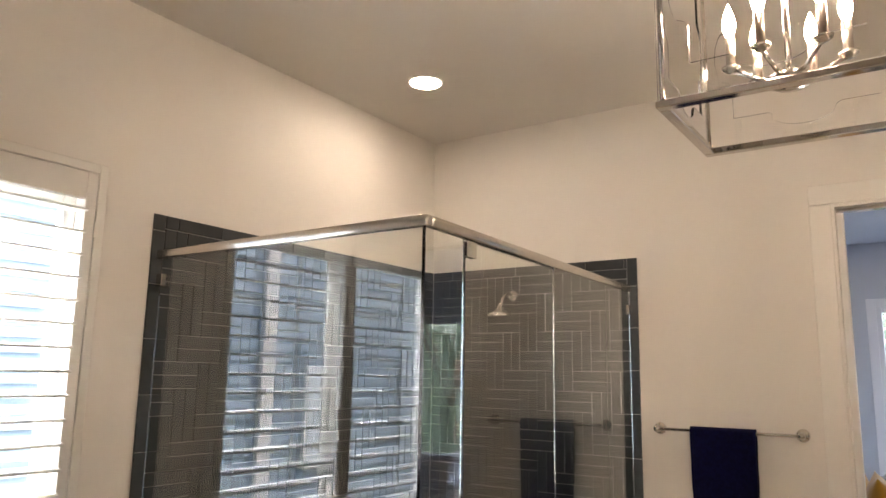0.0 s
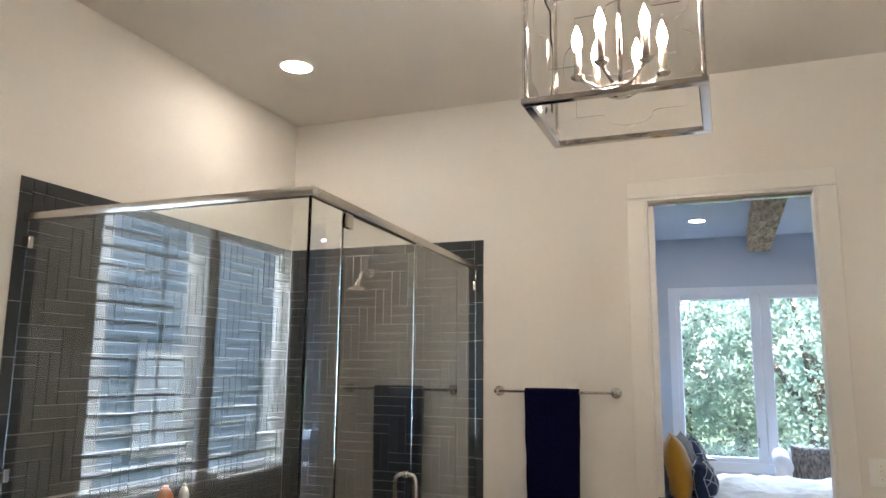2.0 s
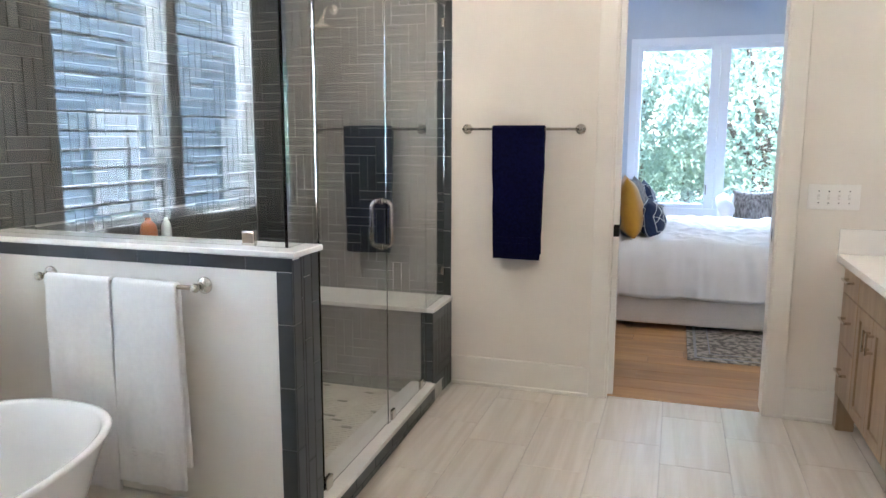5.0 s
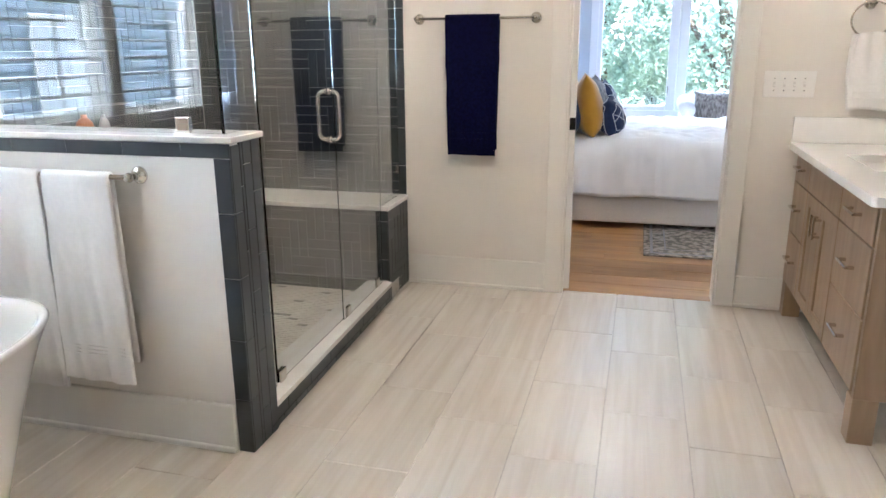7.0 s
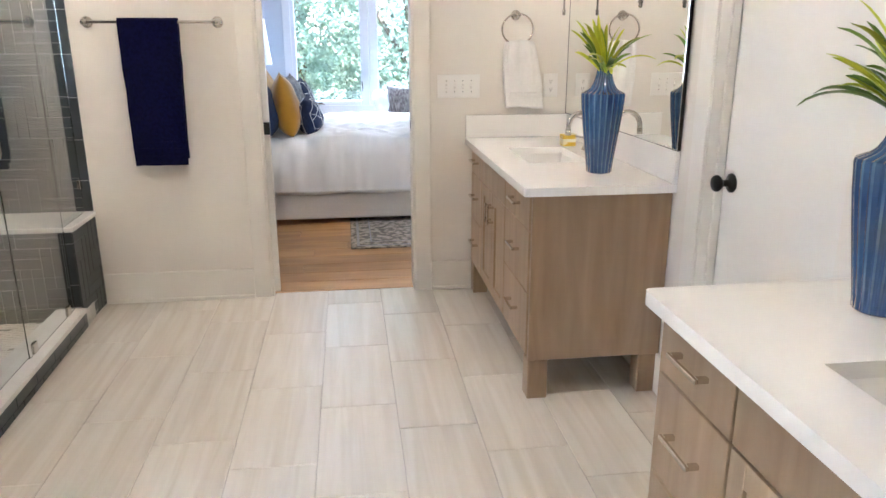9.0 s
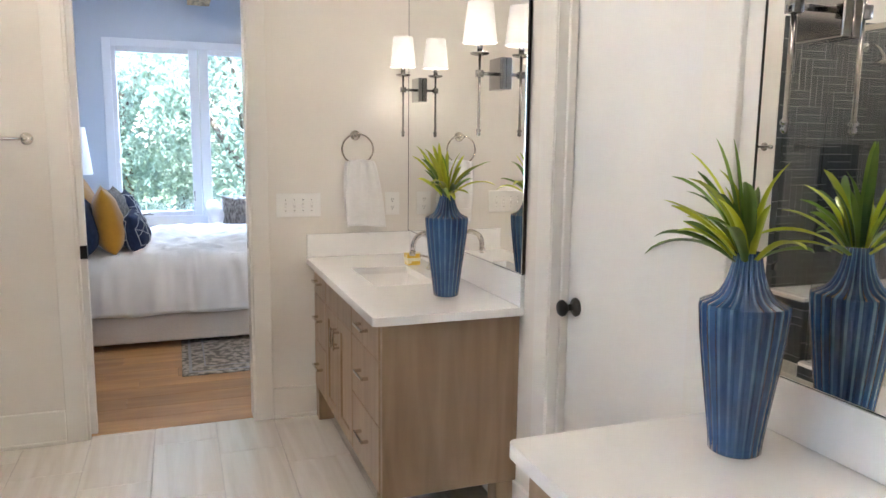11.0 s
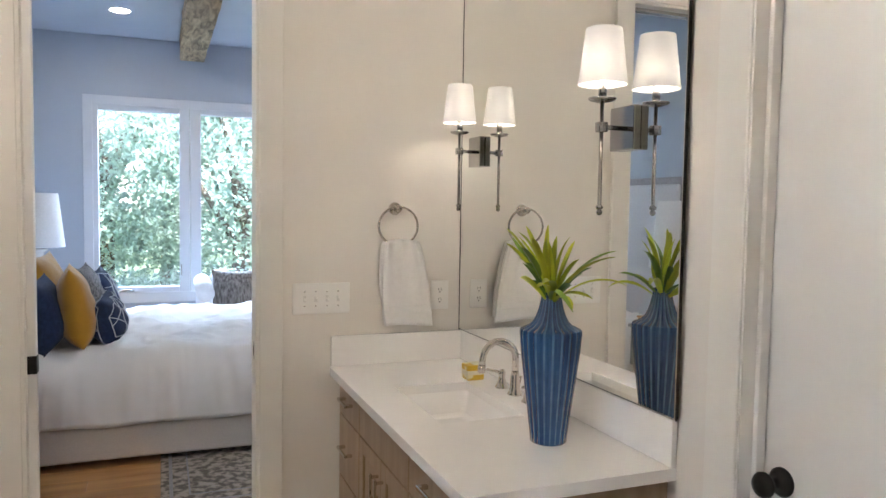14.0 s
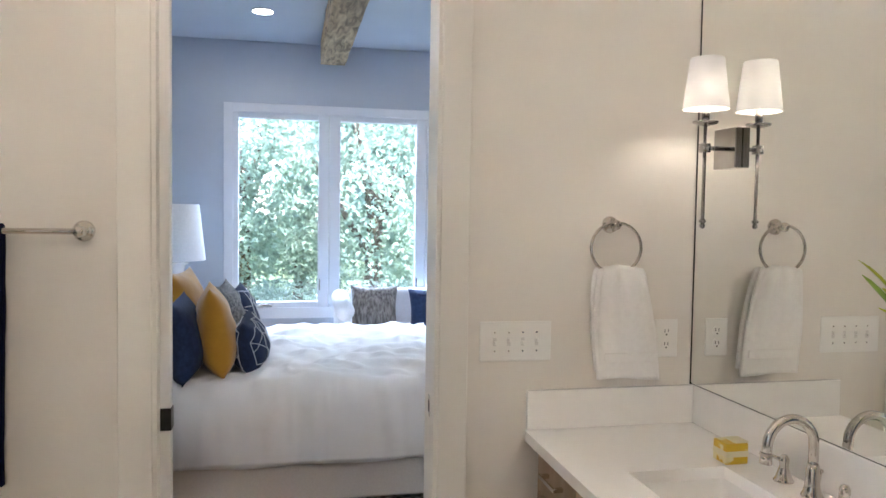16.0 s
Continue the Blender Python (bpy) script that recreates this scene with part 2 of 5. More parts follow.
M_MOSAICDARK = mat("mosaic_dark", (0.16, 0.15, 0.12), 0.35, color2=(0.24, 0.22, 0.18), scale=9)
M_ORANGE = mat("orange_plastic", (0.55, 0.17, 0.04), 0.3, color2=(0.6, 0.2, 0.05), scale=8)
M_PALEBOTTLE = mat("pale_plastic", (0.55, 0.60, 0.62), 0.3, color2=(0.6, 0.65, 0.67), scale=8)

# ---- helpers for building ----
OFF = {}


def link(name, bm, material, smooth=False, parent=None, label=""):
    me = bpy.data.meshes.new(name)
    bm.to_mesh(me)
    bm.free()
    for m in (material if isinstance(material, (list, tuple)) else [material]):
        me.materials.append(m)
    if smooth:
        for p in me.polygons:
            p.use_smooth = True
    ob = new(name, me)
    if parent:
        ob.parent = parent
        ob.location = -OFF.get(parent.name, Vector((0, 0, 0)))
    if label:
        ob["label"] = label
    return ob


def part(name, bm, material, parent, label="", smooth=False):
    return link(name, bm, material, smooth, parent, label)


def structure(name, bm, material, label, smooth=False):
    return tagged(link(name, bm, material, smooth), label, kind="structure")


def thing(name, base, label, category, group=""):
    e = new(name)
    e.empty_display_size = 0.05
    e.location = base
    OFF[e.name] = Vector(base)
    return tagged(e, label, category, group)


def box(bm, x0, x1, y0, y1, z0, z1, bevel=0.0, seg=2):
    r = bmesh.ops.create_cube(bm, size=1)
    vs = r["verts"]
    for v in vs:
        v.co = Vector((x0 + (v.co.x + 0.5) * (x1 - x0), y0 + (v.co.y + 0.5) * (y1 - y0), z0 + (v.co.z + 0.5) * (z1 - z0)))
    if bevel:
        es = list({e for v in vs for e in v.link_edges})
        bmesh.ops.bevel(bm, geom=es, offset=bevel, segments=seg, affect="EDGES", profile=0.5)
    return bm


def bx(*a, **k):
    return box(bmesh.new(), *a, **k)


def cyl(bm, p0, p1, r0, r1=None, n=20):
    p0, p1 = Vector(p0), Vector(p1)
    d = p1 - p0
    m = Matrix.Translation((p0 + p1) / 2) @ d.to_track_quat("Z", "Y").to_matrix().to_4x4()
    bmesh.ops.create_cone(bm, cap_ends=True, segments=n, radius1=r0, radius2=r0 if r1 is None else r1, depth=d.length, matrix=m)
    return bm


def lathe(bm, profile, n=32, at=(0, 0, 0), axis="Z", flute=None, close=True):
    """profile: (radius, height) rows from bottom to top; flute(radius, height, angle) may change the radius."""
    rot = {"Z": Matrix(), "Y": Matrix.Rotation(radians(90), 4, "X"), "X": Matrix.Rotation(radians(90), 4, "Y"), "-Y": Matrix.Rotation(radians(90), 4, "X"), "-X": Matrix.Rotation(radians(-90), 4, "Y")}[axis]
    rings = []
    for r, h in profile:
        ring = []
        for i in range(n):
            a = 2 * math.pi * i / n
            q = flute(r, h, a) if flute else r
            ring.append(bm.verts.new(Vector(at) + (rot @ Vector((q * math.cos(a), q * math.sin(a), h)))))
        rings.append(ring)
    for a, b in zip(rings, rings[1:]):
        for i in range(n):
            bm.faces.new((a[i], a[(i + 1) % n], b[(i + 1) % n], b[i]))
    if close:
        bm.faces.new(rings[0][::-1])
        bm.faces.new(rings[-1])
    return bm


def tube(bm, pts, r, n=12, cyclic=False):
    pts = [Vector(p) for p in pts]
    rings = []
    N = len(pts)
    up = None
    for i, p in enumerate(pts):
        a = pts[(i - 1) % N] if cyclic or i else p
        b = pts[(i + 1) % N] if cyclic or i < N - 1 else p
        d = (b - a).normalized()
        if up is None:
            up = Vector((0, 0, 1)) if abs(d.z) < 0.9 else Vector((1, 0, 0))
        u = (up - d * up.dot(d)).normalized()
        up = u
        w = d.cross(u)
        rings.append([bm.verts.new(p + r * (math.cos(t) * u + math.sin(t) * w)) for t in [2 * math.pi * k / n for k in range(n)]])
    pairs = list(zip(rings, rings[1:])) + ([(rings[-1], rings[0])] if cyclic else [])
    for a, b in pairs:
        for k in range(n):
            bm.faces.new((a[k], a[(k + 1) % n], b[(k + 1) % n], b[k]))
    if not cyclic:
        bm.faces.new(rings[0][::-1])
        bm.faces.new(rings[-1])
    return bm


def sphere(bm, c, r, n=16, scale=(1, 1, 1)):
    m = Matrix.Translation(c) @ Matrix.Diagonal((*scale, 1))
    bmesh.ops.create_uvsphere(bm, u_segments=n, v_segments=n // 2 + 2, radius=r, matrix=m)
    return bm


def prism(bm, poly, z0, z1):
    lo = [bm.verts.new((x, y, z0)) for x, y in poly]
    hi = [bm.verts.new((x, y, z1)) for x, y in poly]
    n = len(poly)
    bm.faces.new(lo[::-1])
    bm.faces.new(hi)
    for i in range(n):
        bm.faces.new((lo[i], lo[(i + 1) % n], hi[(i + 1) % n], hi[i]))
    bmesh.ops.recalc_face_normals(bm, faces=bm.faces[:])
    return bm


# ---- measures of the place ----
XL, XR, YB, YREAR, ZC = -2.28, 1.74, 0.0, -6.2, 3.275
BACK_T = 0.13
DX0, DX1, DZ = 0.0, 0.825, 2.585            # bedroom doorway
RY0, RY1, RZ = -2.45, -1.70, 2.585          # door in the vanity wall
BY1, BX0, BX1 = 5.22, -0.985, 4.3            # bedroom
WZ0, WZ1 = 1.02, 2.45                       # tub window
WY0, WY1 = -3.90, -2.28
GX, GY = -0.995, -1.960                     # shower glass planes
HWX, HWY0, HWY1, HWZ = -0.868, -2.03, -1.85, 1.097
TILE_Z = 2.42


def edge_x(y):
    """Outer face of the shower kerb, which runs a little askew."""
    return -0.94 + (HWX + 0.94) * (y / HWY0)


# ---- setting: bath ----
structure("floor_slab", bx(XL - 0.15, XR + 0.15, YREAR - 0.15, 0.045, -0.12, -0.006), M_GROUT, "pale beige floor grout bed")
b = bmesh.new()
box(b, XL - 0.15, DX0 - 0.02, 0, BACK_T, 0, ZC)
box(b, DX1 + 0.02, XR + 0.15, 0, BACK_T, 0, ZC)
box(b, DX0 - 0.02, DX1 + 0.02, 0, BACK_T, DZ + 0.02, ZC)
structure("wall_north", b, M_WALL, "warm white painted plaster wall")
b = bmesh.new()
box(b, XL - 0.15, XL, YREAR, WY0, 0, ZC)
box(b, XL - 0.15, XL, WY1, 0, 0, ZC)
box(b, XL - 0.15, XL, WY0, WY1, 0, WZ0)
box(b, XL - 0.15, XL, WY0, WY1, WZ1, ZC)
structure("wall_west", b, M_WALL, "warm white painted plaster wall with a window")
b = bmesh.new()
box(b, XR, XR + 0.14, YREAR, RY0 - 0.02, 0, ZC)
box(b, XR, XR + 0.14, RY1 + 0.02, 0, 0, ZC)
box(b, XR, XR + 0.14, RY0 - 0.02, RY1 + 0.02, RZ + 0.02, ZC)
structure("wall_east", b, M_WALL, "warm white painted plaster wall behind the vanities")
structure("wall_south", bx(XL - 0.15, XR + 0.15, YREAR - 0.15, YREAR, 0, ZC), M_WALL, "warm white painted plaster wall")
structure("ceiling", bx(XL - 0.15, XR + 0.15, YREAR - 0.15, BACK_T, ZC, ZC + 0.25), M_CEIL, "warm greige painted ceiling")

b = bmesh.new()
for y0, y1 in ((-0.018, 0.0),):
    box(b, edge_x(0) + 0.004, DX0 - 0.106, y0, y1, 0, 0.175, 0.004, 1)
    box(b, edge_x(0) + 0.004, DX0 - 0.106, y0 - 0.012, y0, 0, 0.022, 0.004, 1)
    box(b, DX1 + 0.106, XR - 0.001, y0, y1, 0, 0.175, 0.004, 1)
    box(b, DX1 + 0.106, XR - 0.001, y0 - 0.012, y0, 0, 0.022, 0.004, 1)
box(b, XL, HWX - 0.066, HWY0 - 0.018, HWY0 - 0.0005, 0, 0.18, 0.004, 1)
box(b, XL, HWX - 0.066, HWY0 - 0.03, HWY0 - 0.018, 0, 0.022, 0.004, 1)
box(b, XR - 0.018, XR, RY1 + 0.11, -0.02, 0, 0.175, 0.004, 1)
box(b, XR - 0.018, XR, YREAR, RY0 - 0.11, 0, 0.175, 0.004, 1)
box(b, XL, XL + 0.018, YREAR, HWY0 - 0.03, 0, 0.175, 0.004, 1)
structure("baseboard", b, M_TRIM, "tall white painted baseboard")

# doorway to the bedroom: casing, jamb, head track
b = bmesh.new()
box(b, DX0 - 0.106, DX0 - 0.012, -0.02, 0, 0, DZ + 0.012, 0.003, 1)
box(b, DX1 + 0.012, DX1 + 0.106, -0.02, 0, 0, DZ + 0.012, 0.003, 1)
box(b, DX0 - 0.106, DX1 + 0.106, -0.02, 0, DZ + 0.014, DZ + 0.108, 0.003, 1)
structure("trim_casing_bedroom", b, M_TRIM, "flat white door casing")
b = bmesh.new()
box(b, DX0 - 0.02, DX0, -0.012, 0.045, 0, DZ)
box(b, DX0 - 0.02, DX0, 0.085, BACK_T + 0.01, 0, DZ)
box(b, DX0 - 0.02, DX0 - 0.013, 0.045, 0.085, 0, DZ)
box(b, DX1, DX1 + 0.02, -0.012, BACK_T + 0.01, 0, DZ)
box(b, DX0 - 0.02, DX1 + 0.02, -0.012, BACK_T + 0.01, DZ, DZ + 0.02)
structure("trim_jamb_bedroom", b, M_TRIM, "white painted pocket door jamb")
pd = tagged(new("door_1"), "white pocket door slid into the wall with a black edge pull", kind="structure")
part("slab", bx(DX0 - 0.012, DX0 + 0.030, 0.046, 0.084, 0.008, DZ - 0.02, 0.003, 1), M_DOORPAINT, pd)
part("edge_pull", bx(DX0 - 0.010, DX0 + 0.032, 0.042, 0.088, 0.940, 1.008, 0.002, 1), M_BLACK, pd, "square black metal edge pull")
part("top_track", bx(DX0 + 0.001, DX1 - 0.001, 0.045, 0.085, DZ - 0.016, DZ - 0.001), M_NICKEL, pd, "bright metal top track")
st = tagged(new("door_strike"), "small nickel strike plate in the white jamb", "strike plate")
part("plate", bx(DX1 - 0.002, DX1 + 0.001, 0.052, 0.078, 0.945, 1.015, 0.001, 1), M_NICKEL, st)
part("slot", bx(DX1 - 0.0026, DX1 - 0.0018, 0.059, 0.071, 0.96, 1.0), M_SLOT, st)

# door in the vanity wall
b = bmesh.new()
box(b, XR - 0.02, XR, RY1 + 0.006, RY1 + 0.108, 0, RZ + 0.01, 0.003, 1)
box(b, XR - 0.02, XR, RY0 - 0.135, RY0 - 0.006, 0, RZ + 0.01, 0.003, 1)
box(b, XR - 0.02, XR, RY0 - 0.135, RY1 + 0.108, RZ + 0.012, RZ + 0.112, 0.003, 1)
structure("trim_casing_vanity", b, M_TRIM, "flat white door casing beside the vanity")
b = bmesh.new()
box(b, XR - 0.012, XR + 0.14, RY1, RY1 + 0.02, 0, RZ)
box(b, XR - 0.012, XR + 0.14, RY0 - 0.02, RY0, 0, RZ)
box(b, XR - 0.012, XR + 0.14, RY0 - 0.02, RY1 + 0.02, RZ, RZ + 0.02)
box(b, XR + 0.026, XR + 0.058, RY1 - 0.013, RY1, 0, RZ, 0.003, 1)
box(b, XR + 0.026, XR + 0.058, RY0, RY0 + 0.013, 0, RZ, 0.003, 1)
structure("trim_jamb_vanity", b, M_TRIM, "white painted door jamb with a stop")
d2 = tagged(new("door_2"), "plain white closed door with a black knob", kind="structure")
part("slab", bx(XR + 0.061, XR + 0.099, RY0 + 0.003, RY1 - 0.003, 0.01, RZ - 0.003, 0.002, 1), M_DOORPAINT, d2)
b = bmesh.new()
lathe(b, [(0.034, 0), (0.034, 0.006), (0.026, 0.012), (0.012, 0.016), (0.012, 0.036), (0.020, 0.042), (0.029, 0.052), (0.030, 0.060), (0.025, 0.068), (0.012, 0.072)], 28, (XR + 0.061, RY1 - 0.062, 0.968), "-X")
part("knob", b, M_BLACK, d2, "round matte black door knob", True)
structure("wall_closet", bx(XR + 0.15, XR + 0.2, RY0 - 0.2, RY1 + 0.2, 0, RZ + 0.2), M_WALL, "plain wall behind the closed door")

# ---- setting: bedroom ----
structure("floor_bedroom_slab", bx(BX0 - 0.15, BX1 + 0.15, 0.047, BY1 + 0.15, -0.12, -0.006), M_GAP, "dark gap under the oak planks")
b = bmesh.new()
WX0, WXP, WXN, WBZ0, WBZ1 = -0.20, 1.0, 4, 0.62, 2.60
WX1 = WX0 + 0.06 + WXP * (WXN - 1) + 0.94
box(b, BX0 - 0.15, WX0, BY1, BY1 + 0.15, 0, ZC)
box(b, WX1, BX1 + 0.15, BY1, BY1 + 0.15, 0, ZC)
box(b, WX0, WX1, BY1, BY1 + 0.15, 0, WBZ0)
box(b, WX0, WX1, BY1, BY1 + 0.15, WBZ1, ZC)
structure("wall_bedroom_north", b, M_BEDWALL, "cool pale grey bedroom wall with tall windows")
structure("wall_bedroom_west", bx(BX0 - 0.15, BX0, BACK_T, BY1, 0, ZC), M_BEDWALL, "cool pale grey bedroom wall behind the bed")
structure("wall_bedroom_east", bx(BX1, BX1 + 0.15, BACK_T, BY1, 0, ZC), M_BEDWALL, "cool pale grey bedroom wall")
b = bmesh.new()
box(b, BX0, DX0 - 0.02, BACK_T, BACK_T + 0.012, 0, ZC)
box(b, DX1 + 0.02, BX1, BACK_T, BACK_T + 0.012, 0, ZC)
box(b, DX0 - 0.02, DX1 + 0.02, BACK_T, BACK_T + 0.012, DZ + 0.02, ZC)
# Unseen wall, paler than the other bedroom walls to bounce light onto the bed.
structure("wall_bedroom_south", b, M_BEDTRIM, "unseen bedroom wall around the doorway, paler to bounce light")
structure("ceiling_bedroom", bx(BX0 - 0.15, BX1 + 0.15, BACK_T + 0.001, BY1 + 0.15, ZC, ZC + 0.25), M_BEDWALL, "pale painted bedroom ceiling")
b = bmesh.new()
box(b, WX0 - 0.07, WX0 + 0.02, BY1 - 0.018, BY1, WBZ0 - 0.09, WBZ1 + 0.07, 0.003, 1)
box(b, WX1 - 0.02, WX1 + 0.07, BY1 - 0.018, BY1, WBZ0 - 0.09, WBZ1 + 0.07, 0.003, 1)
box(b, WX0 + 0.02, WX1 - 0.02, BY1 - 0.018, BY1, WBZ1 - 0.02, WBZ1 + 0.07, 0.003, 1)
box(b, WX0 + 0.02, WX1 - 0.02, BY1 - 0.018, BY1, WBZ0 - 0.09, WBZ0 + 0.02, 0.003, 1)
box(b, BX0, BX1, BY1 - 0.016, BY1, 0, 0.16, 0.004, 1)
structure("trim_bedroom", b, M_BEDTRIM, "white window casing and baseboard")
for k in range(WXN):
    x0 = WX0 + 0.06 + WXP * k
    x1 = x0 + 0.78 + 0.02
    w = tagged(new("window_%d" % (k + 1)), "tall white casement window over the garden", kind="structure")
    b = bmesh.new()
    g0, g1 = x0 + 0.01, x1 - 0.01
    left = WX0 + 0.005 if k == 0 else x0 - 0.1
    right = WX1 - 0.005 if k == WXN - 1 else x1 + 0.095
    box(b, left, g0, BY1 + 0.012, BY1 + 0.09, WBZ0 + 0.004, WBZ1 - 0.004, 0.006, 1)
    box(b, g1, right, BY1 + 0.012, BY1 + 0.09, WBZ0 + 0.004, WBZ1 - 0.004, 0.006, 1)
    box(b, g0, g1, BY1 + 0.012, BY1 + 0.09, WBZ0 + 0.004, WBZ0 + 0.075, 0.006, 1)
    box(b, g0, g1, BY1 + 0.012, BY1 + 0.09, WBZ1 - 0.075, WBZ1 - 0.004, 0.006, 1)
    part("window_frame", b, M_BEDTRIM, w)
    pane = part("pane", bx(g0 - 0.005, g1 + 0.005, BY1 + 0.05, BY1 + 0.056, WBZ0 + 0.07, WBZ1 - 0.07), M_PANE, w)
    pane.visible_shadow = False
    b = bmesh.new()
    box(b, g0 + 0.17, g0 + 0.33, BY1 - 0.012, BY1 + 0.012, WBZ0 + 0.03, WBZ0 + 0.042, 0.003, 1)
    tube(b, [(g0 + 0.2, BY1 - 0.01, WBZ0 + 0.045), (g0 + 0.3, BY1 - 0.014, WBZ0 + 0.052)], 0.005, 8)
    part("window_crank", b, M_DARKMETAL, w, "small dark window crank")
    part("sash_latch", bx(g1 + 0.01, g1 + 0.022, BY1 - 0.002, BY1 + 0.012, WBZ0 + 0.19, WBZ0 + 0.31, 0.003, 1), M_DARKMETAL, w)
beam = bmesh.new()
for i in range(24):
    y0 = 0.5 + i * 0.19
    j = [noise.noise(Vector((i * 0.7, k, 3.0))) * 0.012 for k in range(4)]
    ring = [(0.655 + j[0], 3.055 + j[1]), (0.895 + j[2], 3.055 + j[3]), (0.895 + j[3], ZC - 0.002), (0.655 + j[1], ZC - 0.002)]
    vs = [beam.verts.new((x, y0 + (0 if i < 23 else 0.19), z)) for x, z in ring]
    if i:
        for k in range(4):
            beam.faces.new((prev[k], prev[(k + 1) % 4], vs[(k + 1) % 4], vs[k]))
    else:
        beam.faces.new(vs)
    prev = vs
beam.faces.new(prev[::-1])
bmesh.ops.recalc_face_normals(beam, faces=beam.faces[:])
tagged(link("ceiling_beam", beam, M_BEAM), "rough hewn weathered timber ceiling beam", "beam")


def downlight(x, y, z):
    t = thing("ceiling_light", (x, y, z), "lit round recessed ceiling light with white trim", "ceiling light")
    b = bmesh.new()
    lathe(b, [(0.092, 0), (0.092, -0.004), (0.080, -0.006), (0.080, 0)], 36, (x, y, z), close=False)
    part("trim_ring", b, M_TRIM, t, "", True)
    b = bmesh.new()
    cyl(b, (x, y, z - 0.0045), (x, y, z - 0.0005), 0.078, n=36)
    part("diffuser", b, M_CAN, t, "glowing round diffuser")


downlight(-1.735, -0.87, ZC)
# The last three are unseen, added to brighten the bed front.
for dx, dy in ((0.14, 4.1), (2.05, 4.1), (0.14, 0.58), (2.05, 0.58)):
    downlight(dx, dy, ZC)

# ---- shower: kerb, half wall, bench, glass ----
hw = structure("wall_half", bx(XL, HWX - 0.009, HWY0 + 0.0, HWY1 - 0.009, 0, HWZ), M_WALL, "white half wall edged with charcoal tile")
structure("trim_halfwall_cap", bx(XL, HWX + 0.012, HWY0 - 0.014, HWY1 + 0.012, HWZ + 0.001, HWZ + 0.022, 0.003, 1), M_STONE, "white stone cap on the half wall")
b = prism(bmesh.new(), [(-1.075, HWY1), (-1.075, -0.002), (edge_x(-0.002) - 0.009, -0.002), (edge_x(HWY1) - 0.009, HWY1)], 0, 0.085)
kerb = structure("shower_kerb", b, M_SGROUT, "shower kerb base")
b = prism(bmesh.new(), [(-1.08, HWY1 + 0.002), (-1.08, -0.37), (edge_x(-0.37) + 0.003, -0.37), (edge_x(HWY1) + 0.003, HWY1 + 0.002)], 0.086, 0.108)
structure("shower_kerb_top", b, M_STONE, "white stone kerb top")
bench = structure("shower_bench", bx(XL + 0.01, -0.949, -0.355, -0.01, 0, 0.515), M_SGROUT, "tiled shower bench base")
structure("shower_bench_top", bx(XL + 0.008, -0.934, -0.372, -0.008, 0.517, 0.542, 0.003, 1), M_STONE, "white stone shower bench seat")
shower_floor = structure("floor_shower", bx(XL, -1.075, HWY1, -0.355, 0.0, 0.03), M_SGROUT, "shower floor mortar")
tile_w = structure("wall_shower_west", bx(XL, XL + 0.004, -2.0, -0.004, 0.03, TILE_Z - 0.002), M_SGROUT, "shower wall with charcoal tile in a block herringbone")
tile_n = structure("wall_shower_north", bx(XL + 0.004, -0.947, -0.004, 0, 0.03, TILE_Z - 0.002), M_SGROUT, "shower wall with charcoal tile in a block herringbone")


def askew(bm):
    """Lean a piece of the glass side along the kerb, which is out of square."""
    for v in bm.verts:
        v.co.x -= 0.034 * v.co.y
    return bm


CX = GX - 0.034 * GY                        # glass corner


def pane(name, bm, parent):
    ob = part(name, bm, M_GLASS, parent)
    ob.visible_shadow = False
    return ob


enc = thing("shower_enclosure", (CX, GY, HWZ + 0.022), "frameless clear glass shower enclosure with nickel rail", "shower screen")
zr = 2.238
b = bx(XL + 0.012, CX - 0.006, GY - 0.005, GY + 0.005, HWZ + 0.023, zr)
for v in b.verts:
    v.co.y -= 0.009 * (v.co.x - CX)
pane("front_panel", b, enc)
b = bmesh.new()
box(b, GX - 0.005, GX + 0.005, GY - 0.004, -1.735, HWZ + 0.023, zr)
box(b, GX - 0.005, GX + 0.005, HWY1 + 0.014, -1.735, 0.109, HWZ + 0.0225)
pane("corner_panel", askew(b), enc)
for z in (0.90, 0.30):
    b = bmesh.new()
    box(b, GX + 0.006, GX + 0.014, HWY1 + 0.0005, HWY1 + 0.05, z - 0.045, z + 0.045, 0.003, 2)
    box(b, GX - 0.014, GX - 0.006, HWY1 + 0.0005, HWY1 + 0.05, z - 0.045, z + 0.045, 0.003, 2)
    part("glass_clamp", askew(b), M_NICKEL, enc, "nickel clamp on the half wall end")
b = bmesh.new()
box(b, GX - 0.005, GX + 0.005, -0.997, -0.374, 0.109, zr)
box(b, GX - 0.005, GX + 0.005, -0.374, -0.014, 0.543, zr)
pane("fixed_panel", askew(b), enc)
b = bmesh.new()
box(b, XL + 0.005, CX + 0.018, GY - 0.018, GY + 0.018, zr - 0.004, zr + 0.032, 0.006, 2)
part("header_rail", askew(box(bmesh.new(), GX - 0.018, GX + 0.018, GY + 0.019, -0.013, zr - 0.004, zr + 0.032, 0.006, 2)), M_RAIL, enc, "brushed nickel header rail", True)
part("header_rail", b, M_RAIL, enc, "brushed nickel header rail", True)
gd = pane("glass_door", askew(bx(GX - 0.005, GX + 0.005, -1.722, -1.003, 0.118, zr - 0.012)), enc)
